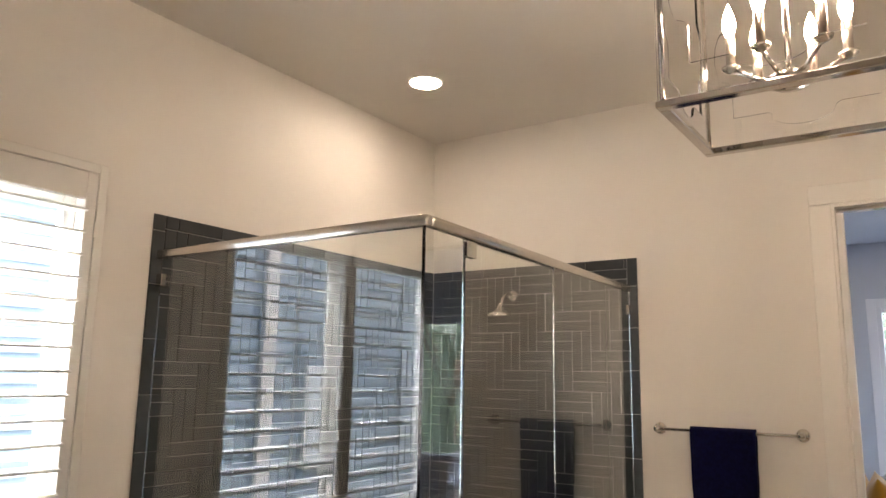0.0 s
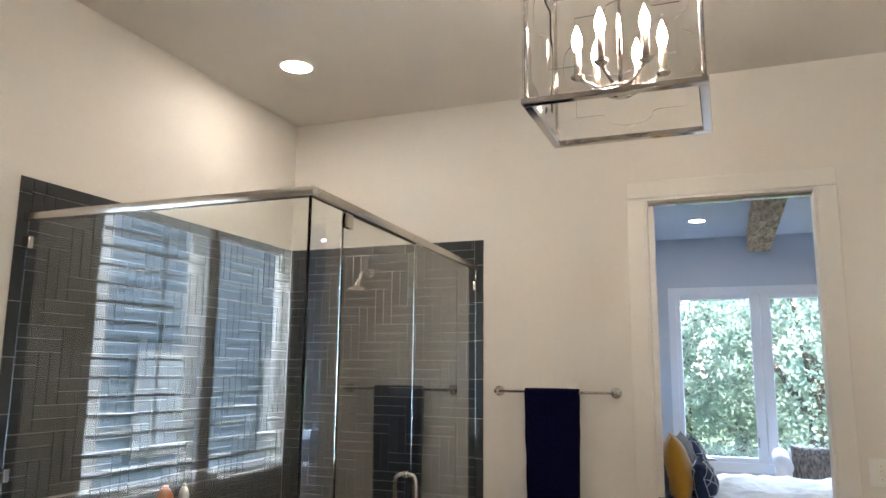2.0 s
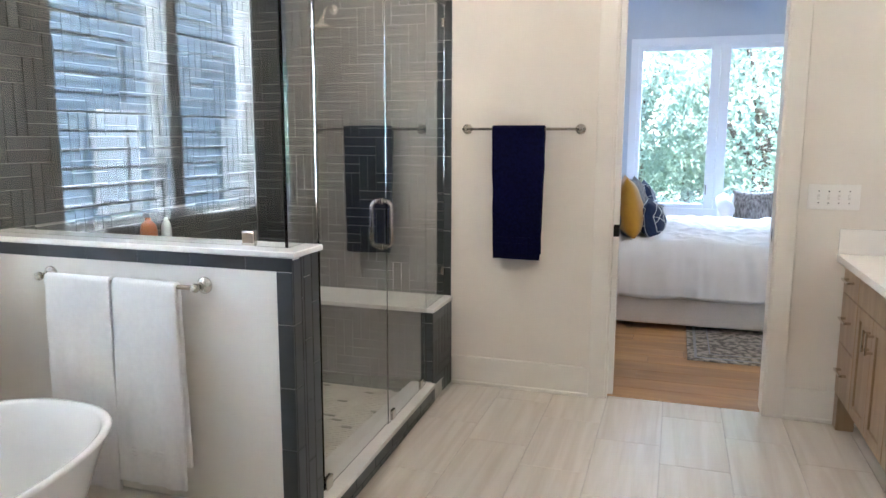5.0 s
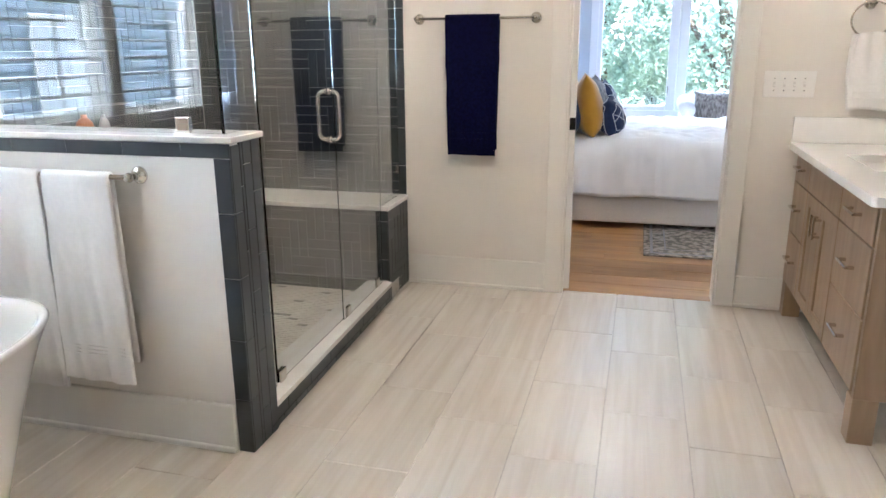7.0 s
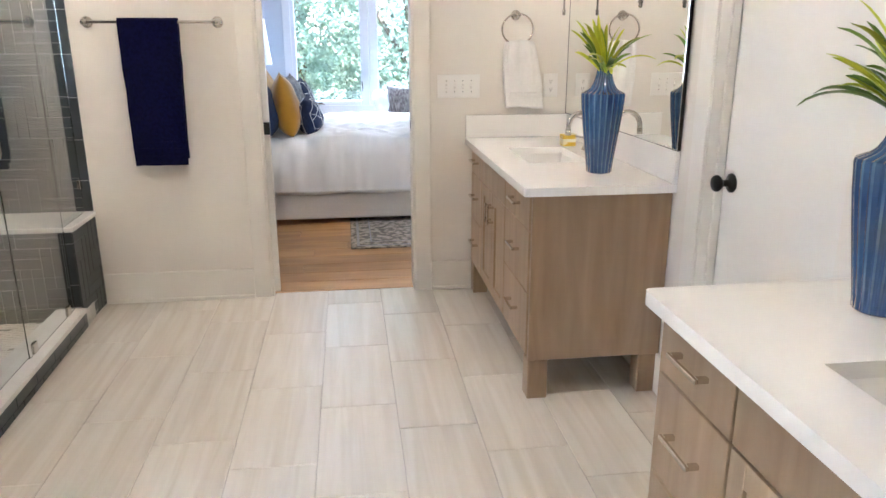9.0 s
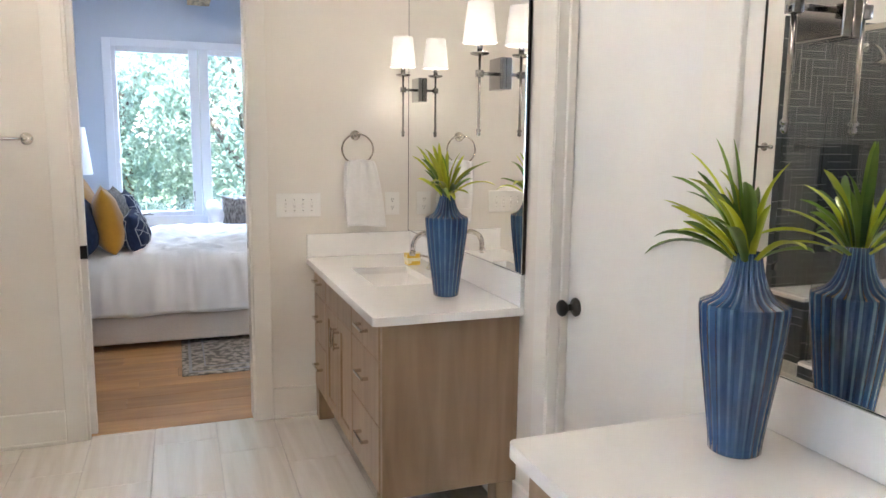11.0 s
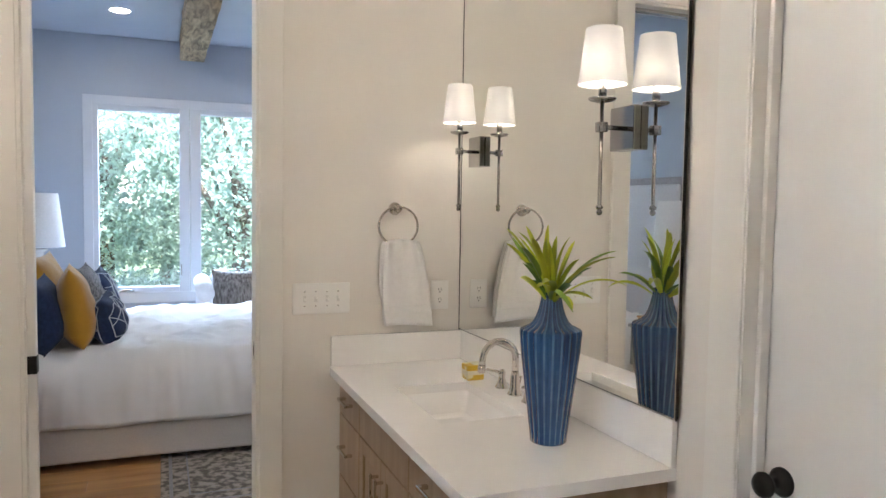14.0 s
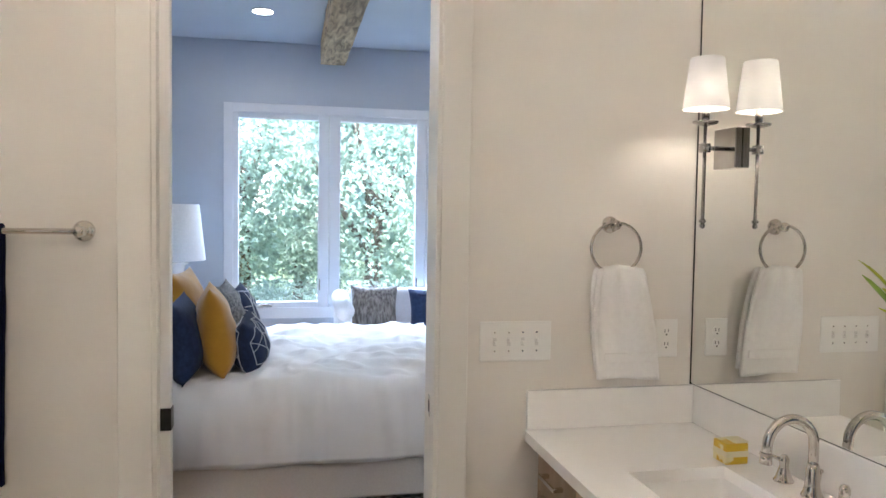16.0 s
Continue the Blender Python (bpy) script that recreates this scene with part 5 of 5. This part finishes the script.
pillow("pillow", (0.045, 2.55, 0.68), 0.52, 0.49, 0.18, (-12, 0, 88), M_GREYP, "grey woven tweed cushion", seed=5)
pillow("pillow", (0.12, 2.92, 0.68), 0.46, 0.44, 0.16, (-14, 0, 88), M_NAVYP, "navy cushion with pale lines", lines=1, seed=6)
pillow("pillow", (0.17, 2.22, 0.68), 0.62, 0.31, 0.18, (-10, 0, 90), M_NAVYP, "navy lumbar cushion with pale geometric lines", lines=1, seed=8)


def nightstand(x, y):
    t = thing("nightstand", (x, y, 0), "grey lacquered nightstand with a ring pull beside the bed", "nightstand", "nightstands")
    part("case", bx(x - 0.24, x + 0.24, y - 0.31, y + 0.31, 0.43, 0.712, 0.006, 2), M_GREYWOOD, t)
    part("top", bx(x - 0.255, x + 0.255, y - 0.325, y + 0.325, 0.713, 0.738, 0.004, 2), M_GREYWOOD, t)
    d = part("drawer", bx(x + 0.2405, x + 0.256, y - 0.285, y + 0.285, 0.455, 0.695, 0.003, 1), M_GREYWOOD, t)
    part("pull_plate", bx(x + 0.2565, x + 0.261, y + 0.13, y + 0.22, 0.55, 0.61, 0.002, 1), M_NICKEL, d, "square recessed nickel pull plate")
    b = bmesh.new()
    tube(b, [(x + 0.265, y + 0.175 + 0.024 * math.cos(a), 0.58 + 0.019 * math.sin(a)) for a in [2 * math.pi * i / 20 for i in range(20)]], 0.003, 8, True)
    part("ring_pull", b, M_NICKEL, d, "small nickel ring pull", True)
    for sx in (-1, 1):
        for sy in (-1, 1):
            b = bx(x + sx * 0.2 - 0.022, x + sx * 0.2 + 0.022, y + sy * 0.27 - 0.025, y + sy * 0.27 + 0.025, 0, 0.43, 0.003, 1)
            for v in b.verts:
                v.co.y -= sy * 0.22 * (0.43 - v.co.z)
            part("leg", b, M_GREYWOOD, t)
    lm = thing("table_lamp", (x, y, 0.738), "white ceramic urn lamp with a wide pale shade", "table lamp", "table lamps")
    b = bmesh.new()
    box(b, x - 0.10, x + 0.10, y - 0.10, y + 0.10, 0.7385, 0.765, 0.003, 1)
    lathe(b, [(0.075, 0.765), (0.05, 0.782), (0.028, 0.80), (0.026, 0.835), (0.05, 0.85), (0.03, 0.862), (0.06, 0.885), (0.10, 0.93), (0.108, 0.97), (0.088, 1.0), (0.088, 1.09), (0.10, 1.13), (0.125, 1.145), (0.125, 1.155), (0.03, 1.158), (0.012, 1.165)], 36, (x, y, 0))
    part("base", b, M_CERAM, lm, "", True)
    b = bmesh.new()
    lathe(b, [(0.262, 1.175), (0.264, 1.179), (0.212, 1.65), (0.210, 1.655), (0.208, 1.65), (0.260, 1.179), (0.262, 1.175)], 44, (x, y, 0), close=False)
    part("shade", b, M_LAMPSHADE, lm, "wide pale linen shade", True)
    b = bmesh.new()
    cyl(b, (x, y, 1.16), (x, y, 1.36), 0.01, n=12)
    box(b, x - 0.258, x + 0.258, y - 0.003, y + 0.003, 1.19, 1.196)
    part("harp", b, M_NICKEL, lm)


nightstand(-0.605, 4.32)
nightstand(-0.55, 1.20)
bk = thing("woven_box", (-0.40, 1.43, 0.738), "small brown woven box on the nightstand", "box")
b = bx(-0.45, -0.35, 1.375, 1.485, 0.7385, 0.785, 0.006, 2)
part("body", b, M_OAK, bk)
part("lid", bx(-0.455, -0.345, 1.37, 1.49, 0.7855, 0.80, 0.004, 2), M_OAK, bk)

so = thing("settee", (1.75, 4.66, 0), "pale upholstered settee below the windows", "sofa")
part("seat", soft_box(0.93, 2.6, 4.30, 4.95, 0.2, 0.46, 0.05), M_CHAIR, so, "", True)
part("backrest", soft_box(0.93, 2.6, 4.86, 5.05, 0.2, 0.86, 0.07), M_CHAIR, so, "", True)
for x in (0.80, 2.58):
    b = soft_box(x, x + 0.13, 4.28, 5.02, 0.12, 0.70, 0.05)
    cyl(b, (x + 0.06, 4.27, 0.72), (x + 0.06, 5.0, 0.76), 0.085, n=24)
    part("armrest", b, M_CHAIR, so, "", True)
for x in (0.88, 2.5):
    for y in (4.34, 4.9):
        part("leg", bx(x, x + 0.05, y, y + 0.05, 0, 0.2, 0.004, 1), M_GREYWOOD, so)
pillow("cushion", (1.16, 4.62, 0.47), 0.46, 0.46, 0.16, (-14, 0, -6), M_CHARP, "dark bark textured cushion on the settee", "settee cushions", seed=9)
pillow("cushion", (1.72, 4.66, 0.47), 0.42, 0.42, 0.15, (-14, 0, 4), M_NAVYP, "navy cushion on the settee", "settee cushions", seed=14)

rug = thing("rug", (1.2, 1.3, 0), "faded grey and cream patterned rug on the oak floor", "rug")
part("mat", bx(0.455, 2.4, 0.905, 3.4, 0.0005, 0.011, 0.003, 1), M_RUG, rug)
b = bmesh.new()
for x0, x1, y0, y1 in ((0.50, 2.36, 0.95, 0.97), (0.50, 2.36, 3.33, 3.35), (0.50, 0.52, 0.97, 3.33), (2.34, 2.36, 0.97, 3.33), (0.60, 2.26, 1.06, 1.07), (0.60, 0.61, 1.07, 3.2)):
    box(b, x0, x1, y0, y1, 0.0105, 0.0125)
part("border", b, M_HEAD, rug, "dark woven border lines")

# ---- outside ----
structure("ground", bx(-250, 250, -250, 250, -1.5, -1.2), M_GRASS, "lawn reaching to the horizon")
# Unseen roof slabs, added to keep the sun out of both rooms.
structure("roof_sunblock_bath", bx(XL - 0.5, XR + 0.6, YREAR - 0.6, 0.13, ZC + 0.26, ZC + 0.4), M_ROOF, "unseen dark roof over the bath, blocking the sun")
structure("roof_sunblock_bedroom", bx(BX0 - 0.5, BX1 + 0.6, 0.131, BY1 + 0.45, ZC + 0.26, ZC + 0.4), M_ROOF, "unseen dark roof over the bedroom, blocking the sun")


def tree(x, y, h, spread, seed, leaves=9000, size=0.11):
    rng = np.random.RandomState(seed)
    t = thing("tree", (x, y, -1.2), "leafy sunlit garden tree outside the windows", "tree", "garden trees")
    b = bmesh.new()
    cyl(b, (x, y, -1.2), (x + 0.1, y, h * 0.35), 0.2, 0.13, 12)
    for k in range(5):
        a = k * 1.26 + seed
        cyl(b, (x + 0.08, y, h * 0.12 + k * 0.25), (x + math.cos(a) * spread * 0.55, y + math.sin(a) * spread * 0.55, h * 0.5 + k * 0.3), 0.08, 0.025, 8)
    part("trunk", b, M_BARK, t)
    nc = 90
    d = rng.normal(size=(nc, 3))
    d /= np.linalg.norm(d, axis=1)[:, None]
    rad = rng.uniform(0.45, 1.0, nc) ** 0.6
    cen = np.array([x, y, h * 0.42]) + d * rad[:, None] * np.array([spread, spread * 0.8, h * 0.62])
    which = rng.randint(0, nc, leaves)
    off = rng.normal(size=(leaves, 3))
    off /= np.linalg.norm(off, axis=1)[:, None]
    P = cen[which] + off * (rng.uniform(0.2, 1, leaves) ** 0.5 * 0.55)[:, None]
    P = P[P[:, 2] > -1.1]
    n = len(P)
    u = rng.normal(size=(n, 3))
    u /= np.linalg.norm(u, axis=1)[:, None]
    w = np.cross(u, rng.normal(size=(n, 3)))
    w /= np.linalg.norm(w, axis=1)[:, None]
    s = (size * rng.uniform(0.6, 1.25, n))[:, None]
    V = np.stack([P - u * s, P + w * s * 0.45, P + u * s, P - w * s * 0.45], 1).reshape(-1, 3)
    me = bpy.data.meshes.new("crown")
    me.from_pydata(V.tolist(), [], np.arange(4 * n).reshape(-1, 4).tolist())
    me.materials.append(M_FOLIAGE)
    ob = new("crown", me)
    ob.parent = t
    ob.location = -OFF[t.name]
    ob["label"] = "dense crown of small pale green leaves"


for k, (x, y, h, s) in enumerate(((-3.4, 11.5, 6.5, 2.6), (-0.6, 12.5, 7.0, 2.5), (1.8, 11.0, 5.6, 2.2), (3.9, 13.0, 7.2, 2.7), (6.4, 11.6, 6.2, 2.5), (9.2, 12.6, 6.6, 2.6), (0.6, 15.5, 9.0, 3.4), (4.8, 16.5, 9.4, 3.6), (-4.2, 16.0, 9.2, 3.4), (9.6, 16.5, 9.0, 3.4))):
    tree(x, y, h, s, 20 + k, 34000 if y < 14 else 16000, 0.055 if y < 14 else 0.10)

hs = thing("neighbour_house", (-10.0, -7.0, -1.2), "pale sided neighbouring house with a dark roof", "house")
HX = -8.2
part("wall", bx(HX - 5, HX, -19.0, 3.2, -1.2, 5.2), M_SIDING, hs)
b = bmesh.new()
v = [b.verts.new(p) for p in ((HX - 5.4, -19.4, 5.2), (HX + 0.4, -19.4, 5.2), (HX - 2.5, -19.4, 7.6), (HX - 5.4, 3.6, 5.2), (HX + 0.4, 3.6, 5.2), (HX - 2.5, 3.6, 7.6))]
for f in ((0, 1, 2), (5, 4, 3), (0, 2, 5, 3), (1, 4, 5, 2), (0, 3, 4, 1)):
    b.faces.new([v[i] for i in f])
bmesh.ops.recalc_face_normals(b, faces=b.faces[:])
part("roof", b, M_ROOF, hs)
b = bmesh.new()
for k in range(36):
    z = -1.1 + k * 0.17
    box(b, HX, HX + 0.025, -19.0, 3.2, z, z + 0.014)
part("siding_laps", b, M_SIDING, hs)
for y in (-15.6, -12.2, -9.0, -6.4, -0.8, 1.6):
    for z in (0.3,):
        w = part("window", bx(HX, HX + 0.06, y - 0.5, y + 0.5, z, z + 1.6, 0.01, 1), M_TRIM, hs)
        part("pane", bx(HX + 0.05, HX + 0.07, y - 0.42, y + 0.42, z + 0.08, z + 1.52), M_PALEBOTTLE, w)
for y in (-13.9, -7.7, -4.0):
    part("corner_board", bx(HX, HX + 0.09, y - 0.12, y + 0.12, -1.2, 5.2), M_BEDBASE, hs)
rl = thing("deck_railing", (3.2, 7.4, -1.2), "dark metal deck railing outside the windows", "railing")
for z in (0.42, -0.52):
    part("rail", bx(1.9, 7.0, 7.38, 7.42, z, z + 0.04, 0.005, 1), M_DECK, rl)
for k in range(8):
    x = 1.92 + k * 0.71
    part("post", bx(x - 0.02, x + 0.02, 7.381, 7.419, -1.2, 0.42, 0.004, 1), M_DECK, rl)
for k in range(44):
    x = 1.98 + k * 0.113
    part("baluster", bx(x - 0.007, x + 0.007, 7.393, 7.407, -0.48, 0.42), M_DECK, rl)

# ---- pieces: floor tiles, planks, wall tiles ----
CACHE = {}


def piece(name, sx, sy, sz, material, bev=0.0015):
    """A shared low box centred on its foot, with a bevelled top edge."""
    key = (name, round(sx, 3), round(sy, 3), round(sz, 4), material.name)
    if key not in CACHE:
        hx, hy = sx / 2, sy / 2
        V = [(-hx, -hy, 0), (hx, -hy, 0), (hx, hy, 0), (-hx, hy, 0)]
        V += [(-hx, -hy, sz - bev), (hx, -hy, sz - bev), (hx, hy, sz - bev), (-hx, hy, sz - bev)]
        V += [(-hx + bev, -hy + bev, sz), (hx - bev, -hy + bev, sz), (hx - bev, hy - bev, sz), (-hx + bev, hy - bev, sz)]
        F = []
        for a in (0, 4):
            for i in range(4):
                j = (i + 1) % 4
                F.append((a + i, a + j, a + 4 + j, a + 4 + i))
        F.append((8, 9, 10, 11))
        me = bpy.data.meshes.new(name)
        me.from_pydata(V, [], F)
        me.materials.append(material)
        CACHE[key] = me
    return CACHE[key]


def put_piece(name, me, m, parent):
    ob = new(name, me)
    ob.parent = parent
    ob.matrix_local = m
    return ob


def rect_piece(name, frame_m, u0, u1, v0, v1, thick, material, parent, joint, joined=None):
    su, sv = u1 - u0 - joint, v1 - v0 - joint
    if su < 0.006 or sv < 0.006:
        return
    me = piece(name, su, sv, thick, material)
    put_piece(name, me, frame_m @ Matrix.Translation(((u0 + u1) / 2, (v0 + v1) / 2, 0)), parent)


floor = structure("floor", bx(XL, XR, YREAR, 0.0, -0.0059, -0.004), M_GROUT, "pale veined beige porcelain floor tiles")
TW, TL = 0.3085, 0.609
for c in range(-9, 6):
    x0 = 0.3125 + TW * c
    for r in range(-12, 4):
        y0 = -0.80 - 0.203 * c + TL * r
        a, e = max(x0, XL), min(x0 + TW, XR)
        p, q = max(y0, YREAR), min(y0 + TL, 0.043)
        if e - a > 0.02 and q - p > 0.02:
            rect_piece("tile", Matrix.Translation((0, 0, -0.004)), a, e, p, q, 0.004, M_FLOOR, floor, 0.0028)
planks = structure("floor_bedroom", bx(BX0, BX1, 0.047, BY1, -0.0059, -0.005), M_GAP, "oak plank bedroom floor")
rng = random.Random(5)
y = 0.047
while y < BY1 - 0.02:
    x = BX0 - rng.uniform(0, 1.4)
    while x < BX1:
        L = rng.choice((1.2, 1.5, 1.8))
        a, e = max(x, BX0), min(x + L, BX1)
        if e - a > 0.05:
            rect_piece("plank", Matrix.Translation((0, 0, -0.005)), a, e, y, min(y + 0.18, BY1), 0.005, M_OAK, planks, 0.0016)
        x += L
    y += 0.18

W = 0.0545


def herringbone(frame_m, u0, u1, v0, v1, parent, ou=0.0, ov=0.0, joint=0.0026):
    """Pairs of tiles laid as square block herringbone, cut to the rectangle."""
    U = 2 * W
    rects = []
    for i in range(int((u0 - ou) / U) - 3, int((u1 - ou) / U) + 3):
        for j in range(int((v0 - ov) / U) - 3, int((v1 - ov) / U) + 3):
            k = (i - j) % 4
            x, z = ou + i * U, ov + j * U
            if k == 0:
                rects += [(x, x + 2 * U, z, z + W), (x, x + 2 * U, z + W, z + U)]
            elif k == 3:
                rects += [(x, x + W, z, z + 2 * U), (x + W, x + U, z, z + 2 * U)]
    for a, e, p, q in rects:
        a, e, p, q = max(a, u0), min(e, u1), max(p, v0), min(q, v1)
        if e - a > 0.008 and q - p > 0.008:
            rect_piece("tile", frame_m, a, e, p, q, 0.007, M_SLATE, parent, joint)


def border_run(frame_m, u0, u1, v0, v1, parent, along, L=0.222, start=0.0):
    lo, hi = (u0, u1) if along == "u" else (v0, v1)
    t = lo - start
    while t < hi:
        a, e = max(t, lo), min(t + L, hi)
        if e - a > 0.008:
            if along == "u":
                rect_piece("tile", frame_m, a, e, v0, v1, 0.007, M_SLATE, parent, 0.0026)
            else:
                rect_piece("tile", frame_m, u0, u1, a, e, 0.007, M_SLATE, parent, 0.0026)
        t += L


FW = Matrix(((0, 0, 1, XL + 0.004), (1, 0, 0, 0), (0, 1, 0, 0), (0, 0, 0, 1)))     # u = y, v = z, outwards +x
FN = Matrix(((1, 0, 0, 0), (0, 0, -1, -0.004), (0, 1, 0, 0), (0, 0, 0, 1)))        # u = x, v = z, outwards -y
herringbone(FW, -2.003 + 0.058, -0.012, HWZ + 0.022, TILE_Z - 0.056, tile_w, -1.945, TILE_Z - 0.056 - 44 * W)
herringbone(FW, HWY1, -0.012, 0.55, HWZ + 0.022, tile_w, -1.945, TILE_Z - 0.056 - 44 * W)
border_run(FW, -2.003, -2.003 + 0.058, HWZ + 0.023, TILE_Z, tile_w, "v", 0.222, 0.1)
border_run(FW, -2.003 + 0.058, -0.012, TILE_Z - 0.056, TILE_Z, tile_w, "u", 0.222, 0.16)
herringbone(FN, XL + 0.012, -0.945 - 0.056, 0.543, TILE_Z - 0.056, tile_n, -1.001 - 82 * W, TILE_Z - 0.056 - 48 * W)
border_run(FN, -0.945 - 0.056, -0.945, 0.543, TILE_Z, tile_n, "v", 0.222, 0.05)
border_run(FN, XL + 0.012, -0.945 - 0.056, TILE_Z - 0.056, TILE_Z, tile_n, "u", 0.222, 0.08)
# bench front and outer end
FB = Matrix(((1, 0, 0, 0), (0, 0, -1, -0.355), (0, 1, 0, 0), (0, 0, 0, 1)))
herringbone(FB, XL + 0.012, -1.0, 0.03, 0.515, bench, -2.1, 0.0)
border_run(FB, -1.0, -0.945, 0.11, 0.515, bench, "v", 0.222, 0.1)
FE = Matrix(((0, 0, 1, -0.949), (1, 0, 0, 0), (0, 1, 0, 0), (0, 0, 0, 1)))
herringbone(FE, -0.36, -0.003, 0.0, 0.515, bench, -0.36, 0.02)
# kerb side and half wall end, a little askew
ang = math.atan2(HWX + 0.94, -HWY0)
KM = Matrix.Translation((-0.949, 0, 0)) @ Matrix.Rotation(ang, 4, "Z") @ Matrix(((0, 0, 1, 0), (1, 0, 0, 0), (0, 1, 0, 0), (0, 0, 0, 1)))
border_run(KM, HWY1 + 0.0, -0.362, 0.0, 0.03, kerb, "u", 0.11, 0.05)
border_run(KM, HWY1 + 0.0, -0.362, 0.03, 0.085, kerb, "u", 0.222, 0.12)
FH = Matrix(((0, 0, 1, HWX - 0.009), (1, 0, 0, 0), (0, 1, 0, 0), (0, 0, 0, 1)))
border_run(FH, HWY0 + 0.001, HWY0 + 0.055, 0.0, HWZ, hw, "v", 0.222, 0.02)
border_run(FH, HWY0 + 0.055, HWY0 + 0.073, 0.0, HWZ, hw, "v", 0.222, 0.16)
border_run(FH, HWY0 + 0.073, HWY0 + 0.127, 0.0, HWZ, hw, "v", 0.222, 0.09)
border_run(FH, HWY0 + 0.127, HWY1, 0.0, HWZ, hw, "v", 0.222, 0.19)
# border on the front of the half wall
FF = Matrix(((1, 0, 0, 0), (0, 0, -1, HWY0 + 0.0), (0, 1, 0, 0), (0, 0, 0, 1)))
border_run(FF, HWX - 0.063, HWX - 0.002, 0.0, HWZ - 0.048, hw, "v", 0.222, 0.02)
border_run(FF, XL, HWX - 0.002, HWZ - 0.048, HWZ, hw, "u", 0.222, 0.1)
# inner faces of the half wall and the kerb
FI = Matrix(((1, 0, 0, 0), (0, 0, 1, HWY1 - 0.009), (0, 1, 0, 0), (0, 0, 0, 1)))
border_run(FI, XL, HWX - 0.01, 0.03, 0.6, hw, "u", 0.3)
border_run(FI, XL, HWX - 0.01, 0.6, HWZ, hw, "u", 0.3)
# shower floor mosaic: slim stone chips in one joined layer
b = bmesh.new()
rng = random.Random(8)
mi = 0
yy = HWY1 + 0.01
row = 0
while yy < -0.36:
    xx = XL + 0.01 - (row % 2) * 0.03
    while xx < -1.09:
        x0, x1 = max(xx, XL + 0.005), min(xx + 0.058, -1.078)
        if x1 - x0 > 0.012:
            vs = [b.verts.new((x, y, z)) for z in (0.030, 0.036) for x, y in ((x0, yy), (x1 - 0.002, yy + 0.004), (x1, yy + 0.021), (x0 + 0.002, yy + 0.017))]
            fs = [b.faces.new((vs[4], vs[5], vs[6], vs[7]))] + [b.faces.new((vs[i], vs[(i + 1) % 4], vs[4 + (i + 1) % 4], vs[4 + i])) for i in range(4)]
            k = 1 if rng.random() < 0.05 else 0
            for f in fs:
                f.material_index = k
        xx += 0.060
    yy += 0.0235
    row += 1
ms = link("mosaic_chips", b, [M_MOSAIC, M_MOSAICDARK], parent=shower_floor)
tagged(ms, kind="stuff")
